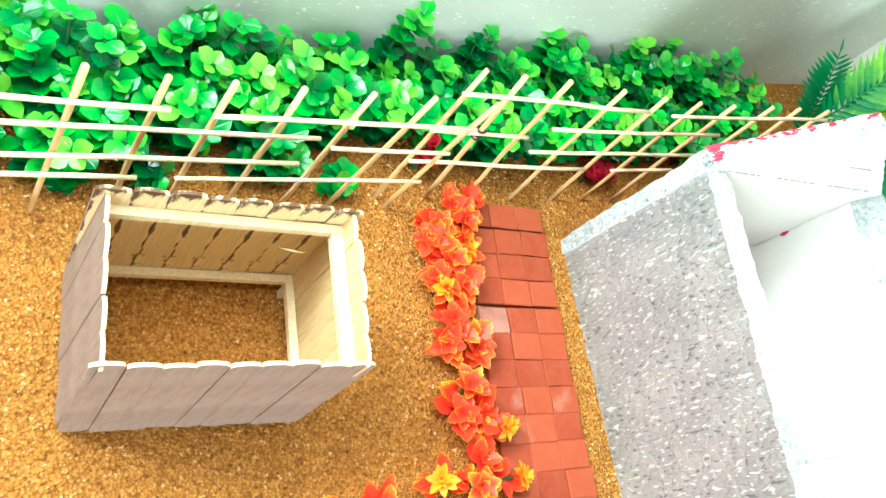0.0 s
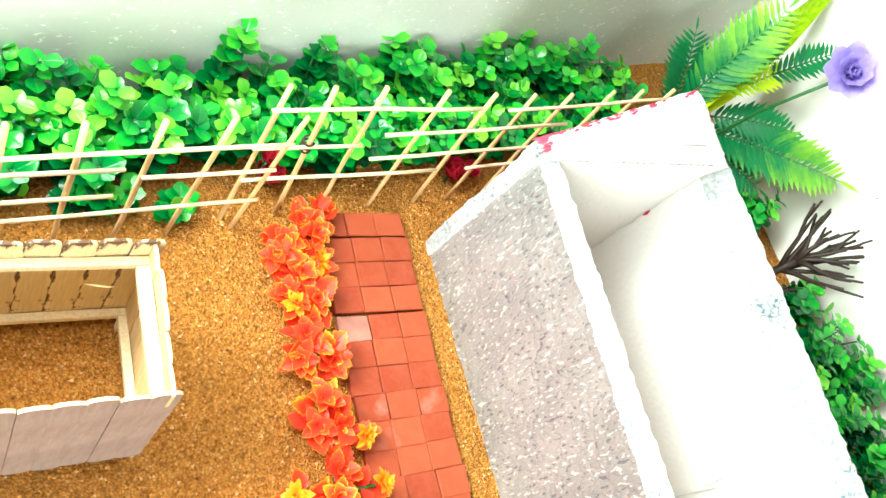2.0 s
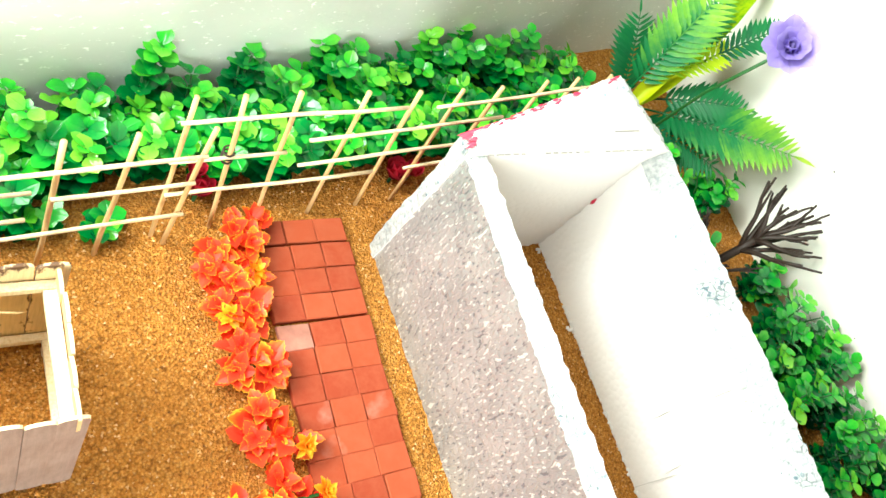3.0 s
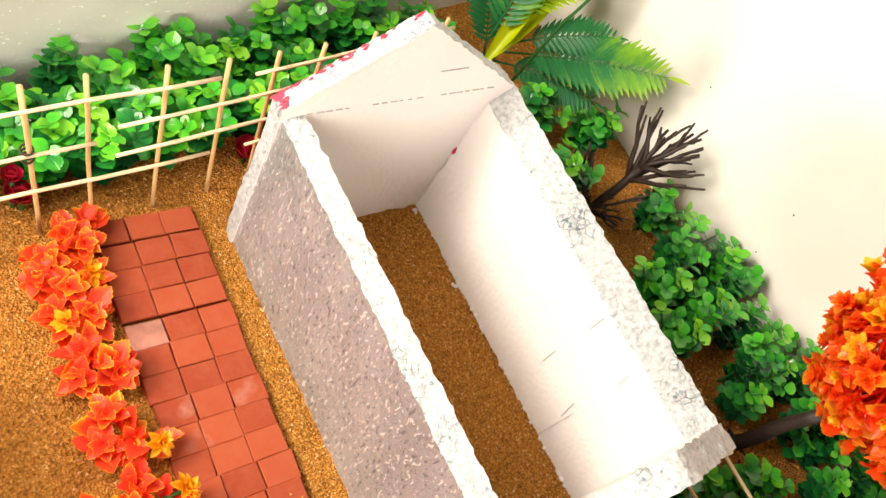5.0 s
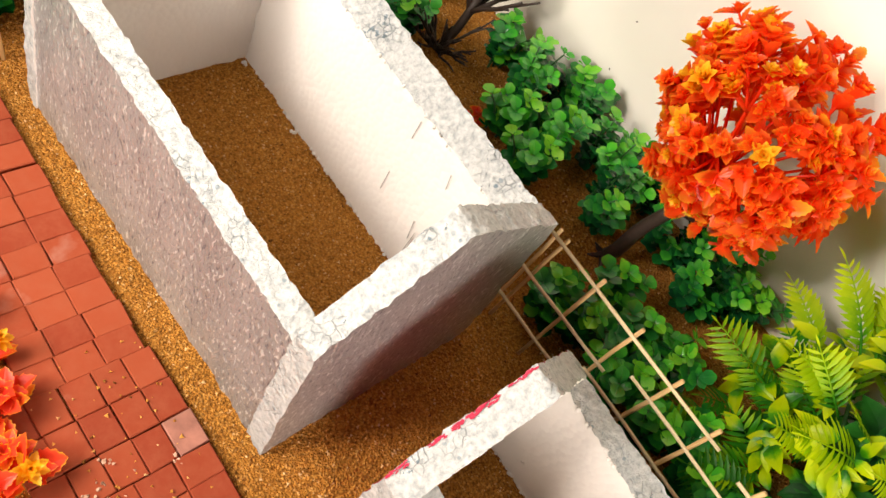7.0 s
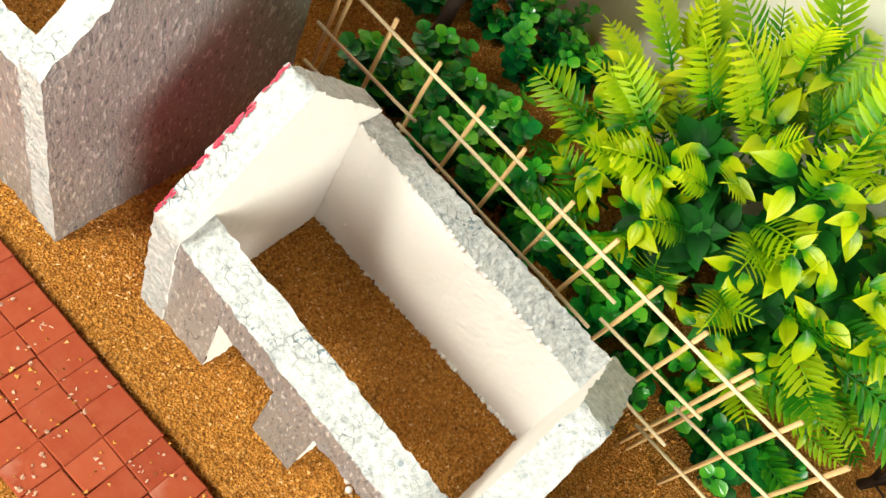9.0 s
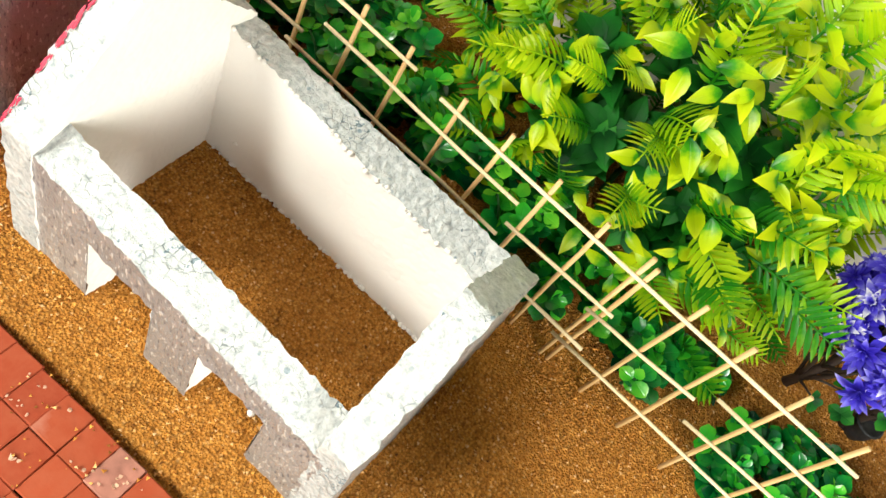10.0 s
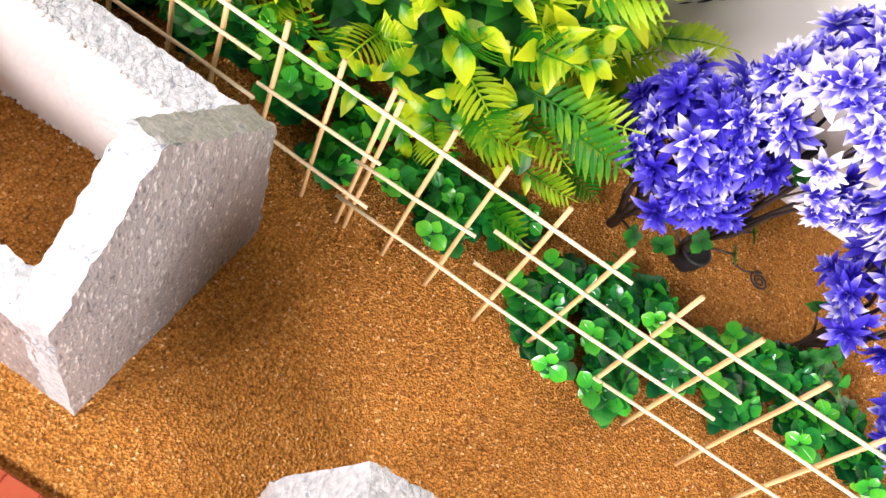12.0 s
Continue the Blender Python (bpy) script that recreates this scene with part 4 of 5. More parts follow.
def rosette(mesh, at, axis, shape, n, size, open_, mat=0, tiers=1, tone=None, wide=1.0):
    r = basis(axis, (0.3, 0.2, 1))
    ax = r[:, 1]
    for t in range(tiers):
        for k in range(n):
            a = 6.283 * (k + 0.5 * t) / n + rng.uniform(-0.25, 0.25)
            out = math.cos(a) * r[:, 0] + math.sin(a) * r[:, 2]
            o = open_ * (1 - 0.38 * t) * rng.uniform(0.85, 1.15)
            put_leaf(mesh, shape, np.asarray(at) + ax * 0.1 * t, out * math.sin(o) + ax * math.cos(o), ax, size * (1 - 0.2 * t) * rng.uniform(0.8, 1.15), mat, wide, tone)


def flame_plant(at, heads, leaves, size=1.0, label="bright coral-red plastic plant with yellow-rimmed leaves edging the path"):
    """heads: (dx, dy, golden); leaves: how many toothed leaves spread under them."""
    p = thing("flame_plant", (at[0], at[1], 0), label, "plant", "flame plants")
    m = Mesh()
    for dx, dy, gold in heads:
        tube(m, [(0, 0, -0.3), (dx * 0.5, dy * 0.5, 0.5), (dx, dy, 0.9)], [0.12, 0.1, 0.08], 6)
    part("stem", m, STEM, p)
    for dx, dy, gold in heads:
        m = Mesh()
        ax = np.array([0.35 * dx - 0.15, 0.35 * dy - 0.1, 1.0])
        c = (dx, dy, rng.uniform(0.85, 1.4))
        if gold:
            rosette(m, c, ax, HOLLY, 7, 0.72 * size, 1.2, 0, 3, (0.25, 1.0), 0.62)
        else:
            rosette(m, c, ax, HOLLY, 5, 0.95 * size, 1.25, 0, 2, (0.05, rng.uniform(0.7, 1.05)), 0.8)
            rosette(m, c, ax, HOLLY, 4, 0.5 * size, 0.5, 0, 1, (0.3, 1.1), 0.9)
        part("rosette", m, GOLD if gold else EMBER, p, "golden-yellow leaf rosette" if gold else "")
    for i in range(2 * leaves):
        dx, dy, gold = heads[i % len(heads)]
        a = 2.4 * i + rng.uniform(-0.5, 0.5)
        out = np.array([math.cos(a) + 0.5 * dx, math.sin(a) + 0.5 * dy, rng.uniform(0.1, 1.1)])
        m = Mesh()
        put_leaf(m, HOLLY, (0.75 * dx + 0.2 * math.cos(a), 0.75 * dy + 0.2 * math.sin(a), rng.uniform(0.4, 1.0)), out, (rng.uniform(-0.6, 0.4), rng.uniform(-0.6, 0.4), 1), size * rng.uniform(0.85, 1.45), 0, rng.uniform(0.6, 0.95), (0.0, rng.uniform(0.6, 1.1)))
        part("leaf", m, EMBER, p)
    return p


def build_flame_plants():
    for at, heads, leaves in (
            ((-6.2, -1.4), [(1.2, 0.9, 0), (-0.7, -0.8, 0), (0.2, 0.3, 0), (0.8, -0.4, 0)], 11), ((-6.6, -3.4), [(1.1, 0.2, 1), (-0.9, 0.4, 0), (0.1, -0.4, 0)], 9),
            ((-6.7, -5.0), [(-0.3, -0.2, 1), (0.7, -0.1, 0), (-0.6, 0.4, 0)], 9), ((-6.5, -7.2), [(-0.2, 0.5, 0), (0.8, -0.7, 0), (-0.7, -0.5, 0)], 10),
            ((-6.6, -10.3), [(-0.1, 0.6, 0), (1.4, -1.1, 1), (-0.5, -0.4, 0), (0.5, -0.6, 0)], 10), ((-7.0, -13.4), [(-1.5, 0.1, 1), (2.1, -0.1, 1), (0.1, -0.3, 0), (0.6, 0.7, 0)], 12),
            ((-12.0, -14.3), [(-0.7, 0.0, 1), (0.8, 0.1, 0)], 6), ((-5.9, -15.8), [(0.5, 0.3, 0), (-0.6, -0.2, 1)], 8), ((-6.6, -18.0), [(0.4, 0.4, 0), (-0.5, -0.5, 0), (0.8, -0.6, 1)], 9), ((-5.6, -23.0), [(0.3, 0.3, 0), (-0.4, -0.4, 1)], 6)):
        flame_plant(at, heads, leaves)
    flame_plant((23.1, -11.2), [(0.1, 0.0, 0)], 3, 0.6, "few small orange plastic leaves between hedge plants")


def branch(mesh, a, b, r0, r1, wob=0.3, n=5):
    a, b = np.array(a, float), np.array(b, float)
    pts = [a + (b - a) * t + np.array([rng.uniform(-1, 1), rng.uniform(-1, 1), rng.uniform(-1, 1)]) * wob * (0 < t < 1) for t in np.linspace(0, 1, n)]
    tube(mesh, pts, [r0 + (r1 - r0) * t for t in np.linspace(0, 1, n)], 7)
    return pts


def build_flame_tree():
    base = np.array([25.5, -22.4, 0.0])
    t = thing("flame_tree", base, "small model tree with orange-red plastic foliage on a dark trunk", "tree")
    fork = np.array([0.7, -0.6, 5.9])
    m = Mesh()
    branch(m, (0, 0, -0.4), fork, 0.48, 0.38, 0.12, 7)
    for k in range(5):
        a = 6.28 * k / 5
        branch(m, (0, 0, 0.15), (1.1 * math.cos(a), 1.1 * math.sin(a), -0.2), 0.24, 0.08, 0.05)
    branch(m, fork, fork + np.array([-0.3, -1.7, 0.9]), 0.28, 0.22, 0.08)
    branch(m, fork, fork + np.array([0.2, 0.9, 2.4]), 0.2, 0.12, 0.1)
    part("trunk", m, BARK, t)
    mid, ext = np.array([0.4, -0.7, 11.9]), np.array([4.3, 5.8, 5.9])
    thin = np.array([-0.7, 0.5, 10.6])
    for i in range(38):
        a = 2.4 * i + rng.uniform(-0.3, 0.3)
        e = math.asin(-0.92 + 1.88 * (i + 0.5) / 38)
        d = np.array([math.cos(a) * math.cos(e), math.sin(a) * math.cos(e), math.sin(e)])
        reach = rng.uniform(0.72, 1.08)
        end = mid + d * ext * reach * 0.6
        if np.linalg.norm(end + d - thin) < 1.7 or rng.random() < 0.06:
            continue
        m = Mesh()
        knee = fork + (mid - fork) * rng.uniform(0.25, 0.6) + np.array([rng.uniform(-0.4, 0.4), rng.uniform(-0.4, 0.4), 0])
        if i % 6 == 0:
            tube(m, [fork, (fork + knee) / 2 + np.array([0.1, 0.1, 0]), knee], [0.24, 0.2, 0.13], 7, 1)
        tube(m, [knee, knee + (end - knee) * 0.5 + np.array([0, 0, 0.3]), end], [0.1, 0.09, 0.07], 6, 0)
        part("limb", m, [FLAME, BARK], t, "red stem" if i % 6 else "red stem on a dark limb")
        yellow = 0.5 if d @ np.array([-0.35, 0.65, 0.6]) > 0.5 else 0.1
        for k in range(7):
            side = np.array([rng.gauss(0, 1) for _ in range(3)])
            side -= d * (side @ d)
            side /= np.linalg.norm(side)
            tip = mid + d * ext * reach * rng.uniform(0.7, 1.0) + side * rng.uniform(0.2, 1.5)
            way = tip - end
            way /= np.linalg.norm(way)
            bow = (end + tip) / 2 + side * 0.2
            m = Mesh()
            tube(m, [end, bow, tip], [0.09, 0.075, 0.06], 5, 1)
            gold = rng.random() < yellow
            # a cup of leaves at the end of the shoot, pairs of long leaves below it
            top = way + d * 0.4 + np.array([rng.uniform(-0.5, 0.3), rng.uniform(-0.4, 0.4), 0.3])
            rosette(m, tip, top, HOLLY, 6, rng.uniform(0.55, 0.9), rng.uniform(0.5, 1.1), 0, 3, (0.2, 1.05) if gold else (0.0, rng.uniform(0.4, 1.0)), 0.72)
            for p in (bow, (bow + tip) / 2, tip):
                r = basis(way, side)
                w = rng.uniform(0, 3.1)
                for s in (0, 3.14):
                    out = math.cos(w + s) * r[:, 0] + math.sin(w + s) * r[:, 2]
                    put_leaf(m, HOLLY, p, out + way * rng.uniform(0.4, 1.6), way + np.array([0, 0, 0.5]), rng.uniform(0.7, 1.4), 1, rng.uniform(0.5, 0.75), (0.0, rng.uniform(0.3, 1.1)))
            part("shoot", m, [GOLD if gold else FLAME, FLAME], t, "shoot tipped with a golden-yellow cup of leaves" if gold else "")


def build_twigs():
    t = thing("bare_twig", (25.2, -5.5, 0), "bare dark brown branching plastic twig", "twig")
    m = Mesh()
    trunk = branch(m, (0, 0, -0.3), (1.3, 0.1, 4.3), 0.34, 0.26, 0.08)
    part("trunk", m, BARK, t)
    for i in range(13):
        k = i / 12
        end = np.array([0.8 + 3.1 * math.sin(math.pi * k) + rng.uniform(-0.5, 0.3), 2.7 - 5.4 * k + rng.uniform(-0.2, 0.2), 7.1 + rng.uniform(-0.9, 0.7)])
        start = trunk[3 + i % 2]
        m = Mesh()
        pts = branch(m, start, end, 0.2, 0.09, 0.14)
        for p in pts[2:4]:
            branch(m, p, p + (end - start) * rng.uniform(0.25, 0.38) + np.array([rng.uniform(-0.4, 0.4), rng.uniform(-0.7, 0.7), rng.uniform(-0.1, 0.5)]), 0.11, 0.07, 0.05, 4)
        part("branch", m, BARK, t)
    # a thicket of thin twigs at the foot
    for i in range(24):
        a = 1.2 + 4.0 * i / 23 + rng.uniform(-0.2, 0.2)
        m = Mesh()
        end = np.array([-0.4 + 2.3 * math.cos(a), 0.3 + 2.5 * math.sin(a), rng.uniform(0.5, 4.2)])
        pts = branch(m, (-0.3, 0.2, 0.1), end, 0.12, 0.05, 0.15)
        for p in pts[2:4]:
            branch(m, p, p + (end - pts[0]) * 0.3 + np.array([rng.uniform(-0.4, 0.4), rng.uniform(-0.5, 0.5), rng.uniform(0, 0.5)]), 0.08, 0.045, 0.05, 3)
        part("branch", m, BARK, t)


def frond_mesh(length, way, normal, at, droop=0.25, leaflets=15, wide=0.32, tones=(0.0, 1.0), slim=1.0):
    """A feather leaf: a bowed midrib with slim leaflets on both sides."""
    m = Mesh()
    r = basis(way, normal)
    at = np.asarray(at, float)
    spot = lambda t: at + length * (t * r[:, 1] + (0.35 * t - droop * 1.6 * t * t) * r[:, 2])
    pts = [spot(t) for t in np.linspace(0, 1, 9)]
    tube(m, pts, [0.085 - 0.055 * k / 8 for k in range(9)], 5)
    m.uv[-1][:] = np.repeat(np.linspace(tones[0], tones[1] * 0.7, 9), 5)[:, None] * np.array([0, 1]) + np.array([0.5, 0])
    for k in range(leaflets):
        t = 0.2 + 0.8 * k / leaflets
        p = spot(t)
        tang = spot(min(t + 0.03, 1.03)) - p
        tang /= np.linalg.norm(tang)
        w = length * wide * (math.sin(math.pi * (0.18 + 0.78 * (t - 0.2) / 0.8)) ** 0.7)
        tone = (tones[0] + (tones[1] - tones[0]) * t * 0.75, min(1, tones[0] + (tones[1] - tones[0]) * (t * 0.75 + 0.3)))
        for s in (-1, 1):
            out = s * r[:, 0] * 0.9 + tang * 0.62 + r[:, 2] * 0.12
            put_leaf(m, SLIM, p, out, r[:, 2], w * rng.uniform(0.9, 1.08), 0, 1.05 * slim, tone)
    tang = spot(1.0) - spot(0.95)
    put_leaf(m, SLIM, spot(1.0), tang, r[:, 2], length * 0.14, 0, 1.0, (tones[1] * 0.8, tones[1]))
    return m


def build_palm():
    base = np.array([22.6, 6.4, 0.0])
    p = thing("palm_plant", base, "plastic palm plant with dark fronds and yellow-green tips", "plant")
    # from, to, droop, leaflets, width, tones, slimness, material
    fan = [((23.4, 6.4, 2.2), (30.3, -1.1, 6.2), 0.12, 21, 0.25, (0.05, 1.1), 1.0, PALM), ((21.2, 6.2, 3.0), (24.2, 8.9, 11.8), 0.1, 19, 0.25, (0.3, 1.05), 0.9, PALM),
           ((24.6, 6.0, 7.6), (29.3, 6.4, 11.2), 0.2, 13, 0.24, (0.0, 0.6), 1.2, PALM), ((22.4, 6.0, 5.6), (26.8, 6.1, 9.2), 0.2, 13, 0.22, (0.45, 1.1), 1.2, FERN),
           ((23.0, 6.2, 1.6), (27.4, 0.6, 3.2), 0.2, 15, 0.3, (0.0, 0.5), 1.1, PALM), ((22.0, 6.4, 1.8), (21.0, 9.8, 7.5), 0.2, 15, 0.3, (0.0, 0.55), 1.0, PALM),
           ((23.2, 6.0, 3.5), (28.4, 3.0, 7.0), 0.25, 15, 0.26, (0.0, 0.6), 1.1, PALM), ((23.0, 6.6, 4.0), (27.0, 9.4, 10.0), 0.2, 15, 0.26, (0.1, 0.8), 1.0, PALM)]
    for start, tip, droop, n, wide, tones, slim, mat in fan:
        d = np.array(tip) - np.array(start)
        part("frond", frond_mesh(np.linalg.norm(d), d, (-0.35, -0.3, 1), np.array(start) - base, droop, n, wide, tones, slim), mat, p)
    for k, (tip, wide, tones) in enumerate((((24.6, 7.3, 9.2), 0.22, (0.6, 0.95)), ((24.9, 5.9, 8.2), 0.17, (0.6, 0.95)), ((29.4, 10.4, 15.4), 0.2, (0.12, 0.24)))):
        m = Mesh()
        start = np.array([20.6 + 1.5 * k, 5.0 + 0.7 * k, 2.6])
        d = np.array(tip) - start
        put_leaf(m, OVATE, start - base, d, (-0.8, -0.5, 0.4), np.linalg.norm(d), 0, wide, tones)
        part("blade", m, LIME, p, "broad yellow-green blade" if k < 2 else "broad dull green blade")
    m = Mesh()
    tube(m, [(0, 0, -0.4), (0, 0, 2.6)], [0.5, 0.35], 8)
    part("stem", m, STEM, p)
    f = thing("lilac_flower", (21.2, 1.3, 14.5), "single lilac plastic lotus-like flower on a thin stem", "flower")
    m = Mesh()
    tube(m, [(1.2, 2.6, -14.2), (0.9, 1.6, -6), (0, 0, -0.3)], [0.1, 0.1, 0.1], 6)
    part("stem", m, STEM, f)
    ax = np.array([-0.7, -0.3, 0.6])
    for tier, (n, s, o) in enumerate(((8, 1.75, 1.35), (8, 1.5, 0.95), (6, 1.2, 0.55), (5, 0.8, 0.25))):
        r = basis(ax, (0.3, 0.2, 1))
        for k in range(n):
            a = 6.283 * (k + 0.5 * tier) / n
            out = math.cos(a) * r[:, 0] + math.sin(a) * r[:, 2]
            m = Mesh()
            put_leaf(m, LOBE, (0, 0, 0), out * math.sin(o) + r[:, 1] * math.cos(o), r[:, 1], s, 0, 1.25)
            part("petal", m, LOTUS, f)


def build_big_plant():
    base = np.array([25.6, -42.4, 0.0])
    p = thing("leafy_shrub", base, "dense plastic shrub of lime-tipped ferns and pointed leaves", "shrub")
    m = Mesh()
    for k in range(9):
        a = 6.28 * k / 9
        branch(m, (0.6 * math.cos(a), 0.9 * math.sin(a), -0.3), (3.2 * math.cos(a), 6.5 * math.sin(a), rng.uniform(4.5, 8)), 0.2, 0.1, 0.3)
    part("stem", m, STEM, p)

    def spot(q0=0.75, q1=1.0, low=-0.05):
        a, e = rng.uniform(0, 6.283), math.asin(rng.uniform(low, 1))
        d = np.array([math.cos(a) * math.cos(e), math.sin(a) * math.cos(e), math.sin(e)])
        return np.array([0, 0, 2.6]) + d * np.array([7.0, 10.7, 13.0]) * rng.uniform(q0, q1), d

    for i in range(140):
        c, d = spot(0.6, 0.95, -0.15)
        way = d * np.array([1, 1, 0.6]) + np.array([rng.uniform(-0.5, 0.5), rng.uniform(-0.5, 0.5), rng.uniform(-0.1, 0.5)])
        # low fronds get darker tones: shade under the crown put into the colour
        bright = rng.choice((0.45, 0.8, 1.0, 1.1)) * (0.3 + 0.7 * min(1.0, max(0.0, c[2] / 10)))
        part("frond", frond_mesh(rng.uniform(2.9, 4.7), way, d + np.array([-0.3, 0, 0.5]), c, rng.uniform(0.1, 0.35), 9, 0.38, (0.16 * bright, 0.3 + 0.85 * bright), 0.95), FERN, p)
    for i in range(125):
        c, d = spot(0.78, 1.03, 0.0)
        ax = d + np.array([-0.35, -0.05, 0.45])
        r = basis(ax, (0.3, 0.2, 1))
        n = rng.randint(3, 5)
        for k in range(n):
            a = 6.283 * k / n + rng.uniform(-0.7, 0.7)
            out = math.cos(a) * r[:, 0] + math.sin(a) * r[:, 2]
            o = rng.uniform(0.7, 1.9)
            m = Mesh()
            # same painted shade here: the tone drops for leaves low in the shrub
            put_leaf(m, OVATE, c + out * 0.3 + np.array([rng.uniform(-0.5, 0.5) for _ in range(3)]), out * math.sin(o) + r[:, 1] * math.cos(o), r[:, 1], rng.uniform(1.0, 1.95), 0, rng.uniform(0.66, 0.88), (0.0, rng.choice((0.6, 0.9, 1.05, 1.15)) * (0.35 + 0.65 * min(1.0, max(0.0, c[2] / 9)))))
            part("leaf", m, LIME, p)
    # long fronds that stand out of the crown
    for x, y, z, way, n in ((-2.0, 7.0, 7.5, (-0.5, 1, 0.5), 4.6), (0.5, 8.0, 8.5, (0.1, 1, 0.6), 5.2), (2.6, 7.0, 9.0, (0.5, 1, 0.7), 5.0), (-3.5, 6.0, 6.0, (-0.8, 0.8, 0.5), 4.2), (1.5, 8.5, 6.0, (0.3, 1, 0.2), 4.6),
                            (4.0, -7.5, 9.5, (0.7, -0.8, 0.5), 5.6), (4.5, -5.5, 11.0, (1, -0.5, 0.5), 5.0), (2.0, -9.0, 8.0, (0.3, -1, 0.4), 4.4)):
        part("frond", frond_mesh(n, way, (-0.3, 0, 1), (x, y, z), 0.2, 11, 0.28, (0.2, 1.0), 1.35), FERN, p)
    # inner leaves in a darker green, which paints the shade within the crown
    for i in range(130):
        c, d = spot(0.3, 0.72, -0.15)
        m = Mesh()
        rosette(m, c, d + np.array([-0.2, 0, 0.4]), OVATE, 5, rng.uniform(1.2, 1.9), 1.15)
        part("inner_sprig", m, DEEP, p, "inner leaves coloured dark green for the shade inside the shrub")


def build_violets():
    for base, ext, n, mid in (((24.9, -56.4, 0), (3.7, 4.0, 3.8), 112, 7.6), ((25.4, -60.2, 0), (3.7, 4.6, 4.4), 112, 12.7), ((24.6, -68.0, 0), (3.0, 3.2, 3.2), 60, 7.2), ((22.0, -73.5, 0), (1.6, 1.8, 1.5), 16, 3.2)):
        base = np.array(base, float)
        p = thing("violet_plant", base, "plastic plant crowded with pointed violet and white star flowers", "flowers", "violet plants")
        m = Mesh()
        branch(m, (0, 0, -0.3), (0, 0, mid - 2), 0.3, 0.2, 0.1)
        for k in range(8):
            a = 6.28 * k / 8
            branch(m, (0, 0, rng.uniform(0.5, 3)), (ext[0] * 0.6 * math.cos(a), ext[1] * 0.6 * math.sin(a), mid + rng.uniform(-2, 2)), 0.14, 0.07, 0.3)
        part("stem", m, BARK, p)
        for i in range(n):
            a, e = rng.uniform(0, 6.283), math.asin(rng.uniform(-0.8, 1))
            d = np.array([math.cos(a) * math.cos(e), math.sin(a) * math.cos(e), math.sin(e)])
            lump = 0.86 + 0.42 * noise.noise(Vector(d * 1.7) + Vector(base * 0.3))
            c = np.array([0, 0, mid]) + d * np.array(ext) * rng.uniform(0.72, 1.05) * lump
            pale = rng.choice((0.0, 0.1, 0.25, 0.6)) + (0.4 if mid > 10 else 0.05)
            m = Mesh()
            rosette(m, c, d + np.array([-0.45, 0, 0.5]), SPIKE, 8, rng.uniform(0.95, 1.35), 1.3, 0, 3, (pale * 0.2, 0.62 + pale * 0.9), 0.95)
            part("flower_head", m, PETAL, p)
        for i in range(7):
            a = rng.uniform(0, 6.283)
            c = np.array([ext[0] * 0.4 * math.cos(a), ext[1] * 0.4 * math.sin(a), rng.uniform(1.2, mid - 2.2)])
            m = Mesh()
            tube(m, [(0, 0, c[2] * 0.5), c * (0.5, 0.5, 0.8), c], [0.08, 0.07, 0.05], 5, 1)
            rosette(m, c, (math.cos(a), math.sin(a), 0.8), ROUND, 4, 0.65, 1.2)
            part("leaf_whorl", m, [DEEP, BARK], p, "green leaves on a dark stalk")
    for x, y, r in ((25.6, -60.8, 0.85), (29.6, -62.4, 0.9)):
        m = Mesh()
        pot = [(0.0, 0.0), (0.72, 0.0), (0.95, 0.8), (1.0, 1.5), (1.06, 1.52), (1.06, 1.7), (0.9, 1.7), (0.86, 1.3), (0, 1.25)]
        k = 18
        v = [(r * q * math.cos(6.283 * i / k), r * q * math.sin(6.283 * i / k), r * z - 0.15) for q, z in pot for i in range(k)]
        m.add(v, [(j * k + i, j * k + (i + 1) % k, (j + 1) * k + (i + 1) % k, (j + 1) * k + i) for j in range(len(pot) - 1) for i in range(k)])
        t = thing("flower_pot", (x, y, 0), "small black plastic pot under the violet flowers", "pot", "flower pots")
        part("pot_body", m, BLACK, t)
    m = Mesh()
    pts = [(0, 1.8, 0.3), (0, 1.0, 0.25)] + [(0.62 * (1 - s / 30) * math.cos(s * 0.55), 0.62 * (1 - s / 30) * math.sin(s * 0.55), 0.3) for s in range(26)]
    tube(m, pts, [0.06] * len(pts), 5)
    for k, (x, y, s) in enumerate(((23.6, -38.6, 1.0), (23.2, -36.4, 0.8), (24.6, -24.4, 0.9))):
        o = thing("wire_twigs", (x, y, 0), "bunch of thin black plastic wire twigs on the sand", "twig", "wire twigs")
        for j in range(6):
            a = j * 1.05 + k
            w = Mesh()
            branch(w, (0.2 * math.cos(a), 0.2 * math.sin(a), 0), (1.6 * s * math.cos(a), 1.4 * s * math.sin(a), s * rng.uniform(0.3, 1.6)), 0.08, 0.04, 0.15)
            part("wire", w, BLACK, o)
    t = thing("curled_tendril", (27.4, -65.2, 0), "thin dark wire tendril curled into a spiral", "wire")
    part("wire", m, BARK, t)


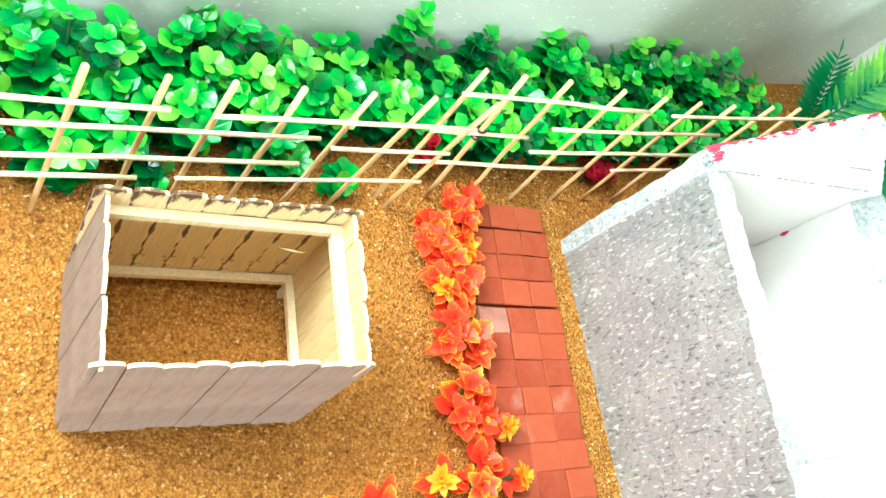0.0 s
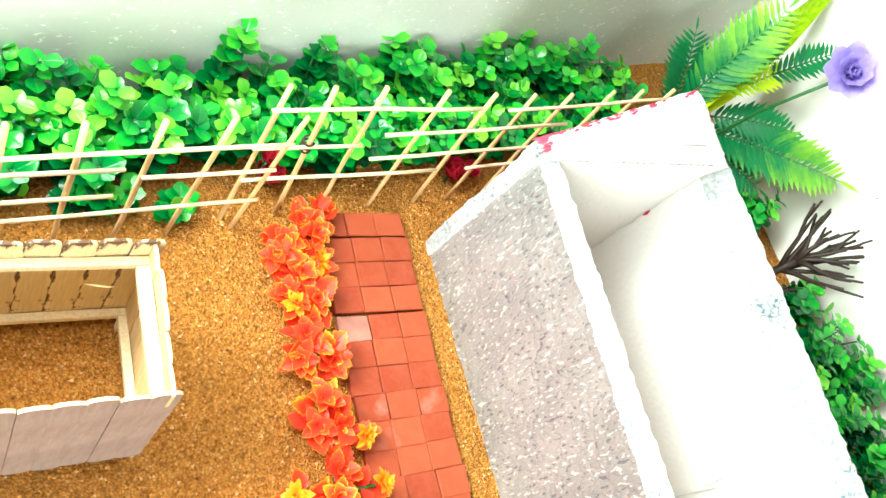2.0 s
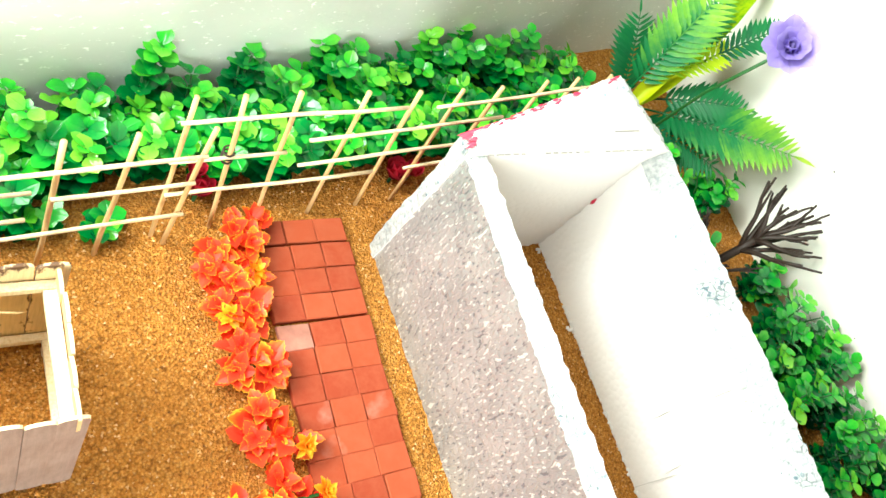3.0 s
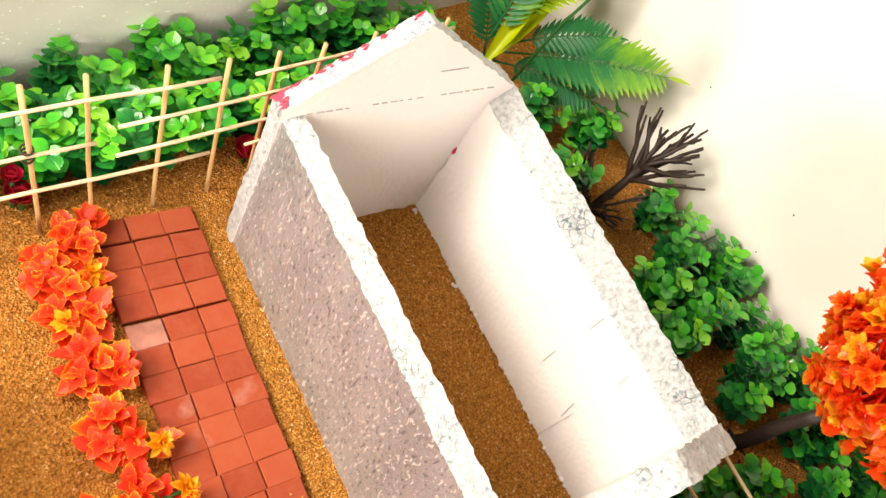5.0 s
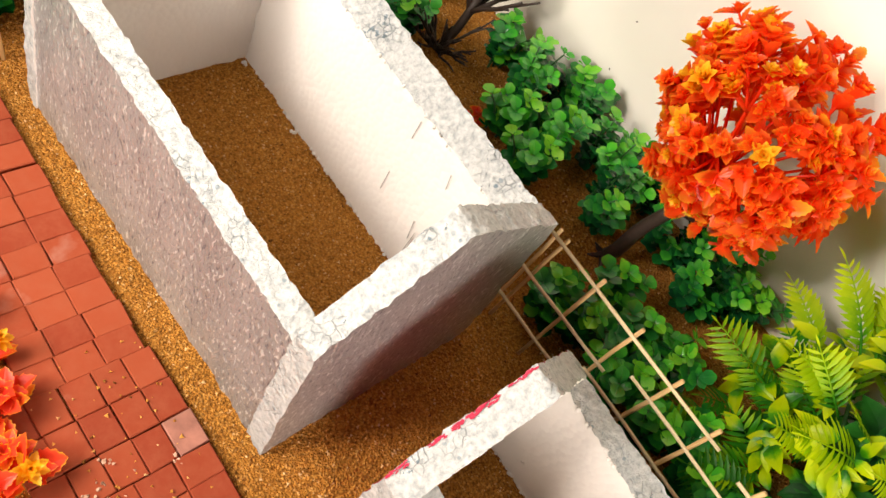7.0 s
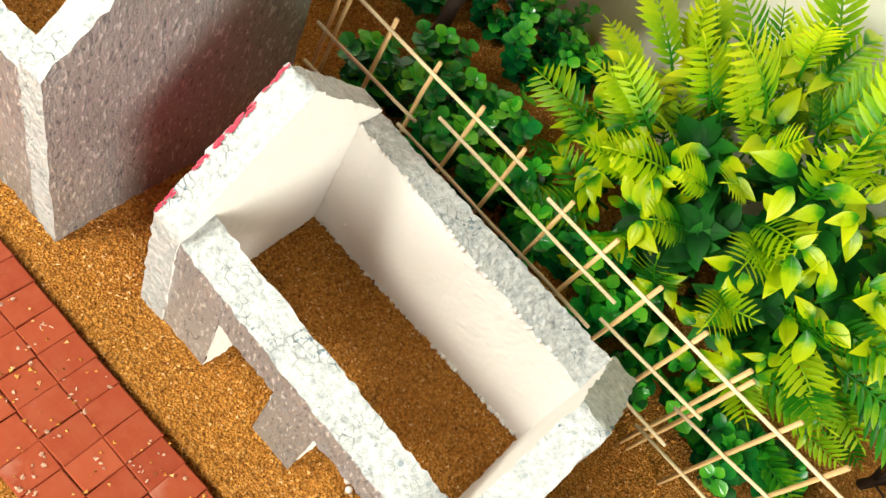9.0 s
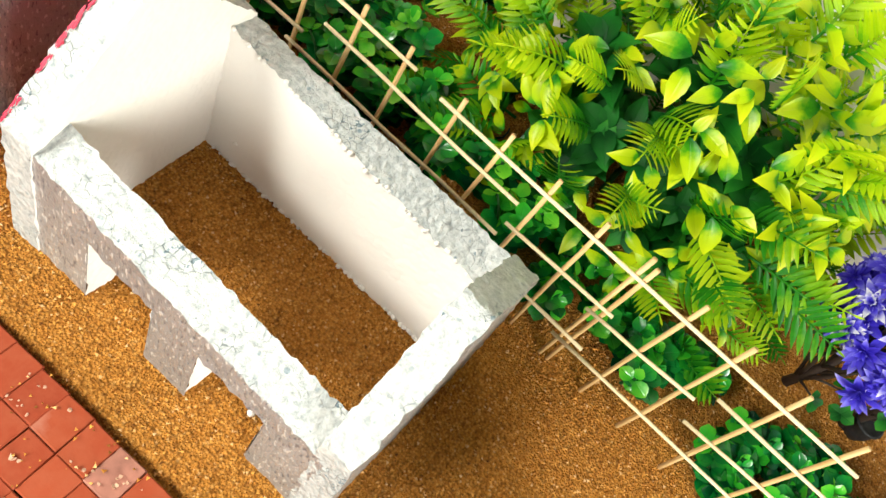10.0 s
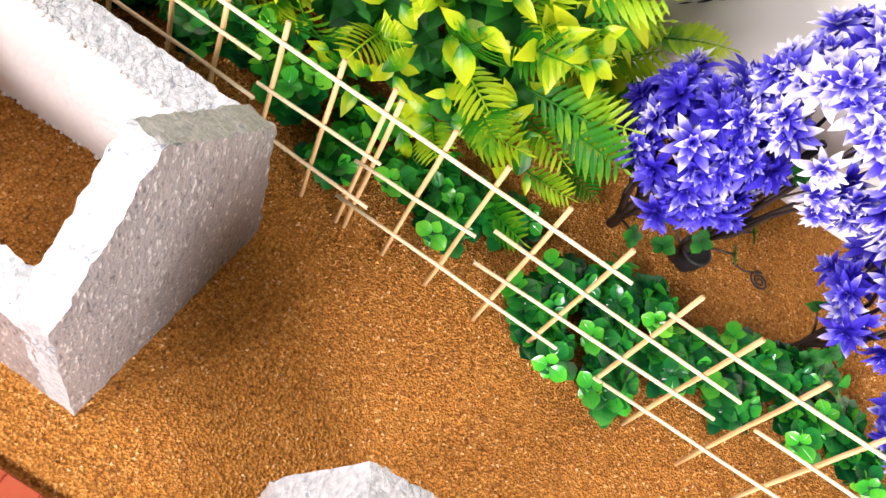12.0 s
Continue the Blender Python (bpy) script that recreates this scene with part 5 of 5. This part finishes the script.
def build_buds():
    for x, y, z, s in ((-7.2, 1.25, 1.0, 1.15), (-7.5, 1.5, 2.3, 0.75), (3.7, 2.05, 0.8, 1.2), (4.9, 2.2, 0.8, 0.9)):
        b = thing("red_bud", (x, y, 0), "crimson cloth flower bud behind the skewer fence", "flower", "red buds")
        m = Mesh()
        tube(m, [(0, 0, -0.3), (0, 0, z)], [0.1, 0.1], 6)
        part("stem", m, STEM, b)
        for tier in range(3):
            for k in range(5):
                a = 6.283 * (k + 0.5 * tier) / 5
                o = 0.95 - 0.3 * tier
                m = Mesh()
                put_leaf(m, LOBE, (0, 0, z - 0.3), (math.cos(a) * math.sin(o), math.sin(a) * math.sin(o), math.cos(o)), (0, 0, 1), s, 0, 1.6)
                part("petal", m, BUD, b)


rng.seed(20)
build_hedges()
rng.seed(21)
build_flame_plants()
rng.seed(22)
build_flame_tree()
rng.seed(23)
build_twigs()
rng.seed(24)
build_palm()
rng.seed(25)
build_big_plant()
rng.seed(26)
build_violets()
rng.seed(27)
build_buds()


# ---------- brick path ----------
def brick_data(w, d, seed, mat):
    m = Mesh()
    e, hgt = 0.05, 0.55
    q = random.Random(seed)
    j = lambda: q.uniform(-0.025, 0.025)
    lo = [(-w / 2 + j(), -d / 2 + j()), (w / 2 + j(), -d / 2 + j()), (w / 2 + j(), d / 2 + j()), (-w / 2 + j(), d / 2 + j())]
    hi = [(x * (1 - 2 * e / w), y * (1 - 2 * e / d)) for x, y in lo]
    v = [(x, y, -hgt) for x, y in lo] + [(x, y, -e) for x, y in lo] + [(x, y, j() * 0.5) for x, y in hi]
    f = [(8, 9, 10, 11)]
    for a in (0, 4):
        f += [(a + i, a + (i + 1) % 4, a + 4 + (i + 1) % 4, a + 4 + i) for i in range(4)]
    m.add(v, f)
    return m.data("brick", [mat], False)


def build_path():
    path = thing("path", (0, 0, 0), "garden path of small dusty terracotta bricks laid in the sand", "path", kind="structure")
    q = random.Random(4)
    across = [brick_data(1.6, 1.29, k, BRICK) for k in range(5)]
    upright = [brick_data(1.27, 1.6, 20 + k, BRICK) for k in range(5)]
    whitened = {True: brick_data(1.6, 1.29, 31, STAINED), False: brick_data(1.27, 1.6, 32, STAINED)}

    def lay(data, x, y, lift=0.0):
        o = new("brick", data)
        o.parent = path
        tilt = lambda: q.uniform(-1.1, 1.1)
        o.matrix_basis = pose((x + q.uniform(-0.02, 0.02)) * C, (y + q.uniform(-0.02, 0.02)) * C, (0.28 + lift + q.uniform(-0.035, 0.045)) * C, tilt(), tilt(), q.uniform(-0.8, 0.8))

    # twelve rows three wide, three rows of bricks turned, then three wide again
    y = -0.2
    for i in range(12):
        pitch = 1.33 if i < 5 else 1.27
        y -= 0.06 if i in (1, 4) else 0.0
        for k in range(3):
            x = 0.1 - 0.81 - 1.635 * k + (0.06 if i % 3 == 1 else -0.03)
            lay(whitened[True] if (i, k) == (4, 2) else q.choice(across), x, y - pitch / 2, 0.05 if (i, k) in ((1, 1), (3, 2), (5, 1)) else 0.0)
        y -= pitch
    y = -15.82
    for i in range(3):
        for k in range(5):
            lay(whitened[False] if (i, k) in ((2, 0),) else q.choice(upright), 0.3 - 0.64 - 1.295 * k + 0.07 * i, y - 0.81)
        y -= 1.63
    y = -20.73
    for i in range(32):
        edge = 0.4 - 0.03 * min(i, 14)
        for k in range(3):
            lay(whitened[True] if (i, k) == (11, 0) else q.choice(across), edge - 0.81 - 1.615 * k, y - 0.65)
        y -= 1.305


def build_grains():
    # pale crumbs on the bricks
    c = Mesh()
    q = random.Random(21)
    for k in range(85):
        cx, cy = q.uniform(-4.6, -0.1), q.uniform(-19, -44)
        for _ in range(q.randint(1, 4)):
            r = q.uniform(0.04, 0.1)
            x, y = cx + q.gauss(0, 0.14), cy + q.gauss(0, 0.14)
            v = [(x + r * q.uniform(-1.3, 1.3), y + r * q.uniform(-1.3, 1.3), 0.34 + r * q.uniform(0, 0.7)) for _ in range(2)]
            v += [(x + r * math.cos(t) * q.uniform(0.7, 1.3), y + r * math.sin(t) * q.uniform(0.7, 1.3), 0.27) for t in (0, 1.26, 2.5, 3.8, 5.0)]
            c.add(v, [(2, 3, 0), (3, 4, 0), (4, 1, 0), (4, 5, 1), (5, 6, 1), (6, 0, 1), (6, 2, 0)])
    tagged(part("brick_crumbs", c, CRUMB, smooth=False), "pale pinkish crumbs scattered over the brick path", "crumbs", kind="stuff")
    # loose grains over the sand
    n = 80000
    g = np.random.default_rng(3)
    x, y = g.uniform(-30, 32, n), g.uniform(-74, 14, n)
    on_path = (x > -4.9) & (x < 0.15) & (y < 0.1)
    keep = ~on_path | ((g.random(n) < 0.1) & (y < -15) & (y > -40))
    x, y, on_path = x[keep], y[keep], on_path[keep]
    n = len(x)
    z = np.array([ground_height(a, b) for a, b in zip(x, y)]) + 0.02
    z[on_path] = 0.33
    r = g.uniform(0.035, 0.1, n)
    dirs = g.normal(size=(n, 4, 3))
    dirs /= np.linalg.norm(dirs, axis=2, keepdims=True)
    base = np.array([(1, 0, 0), (-0.5, 0.87, 0), (-0.5, -0.87, 0), (0, 0, 0.9)])
    ang = g.uniform(0, 6.283, n)
    ca, sa = np.cos(ang), np.sin(ang)
    sh = base[None] + 0.35 * dirs
    v = np.stack([sh[:, :, 0] * ca[:, None] - sh[:, :, 1] * sa[:, None], sh[:, :, 0] * sa[:, None] + sh[:, :, 1] * ca[:, None], sh[:, :, 2]], 2)
    v = v * r[:, None, None] + np.stack([x, y, z], 1)[:, None]
    v = v.reshape(-1, 3)
    k = np.arange(n)[:, None] * 4
    tri = np.array([(0, 1, 3), (1, 2, 3), (2, 0, 3)])
    f = (k[:, None] + tri[None]).reshape(-1, 3)
    me = bpy.data.meshes.new("sand_grains")
    me.from_pydata((v * C).tolist(), [], f.tolist())
    me.materials.append(GRAIN)
    tagged(new("sand_grains", me), "loose coarse grains scattered over sand and bricks", "sand", kind="stuff")


build_path()
build_grains()
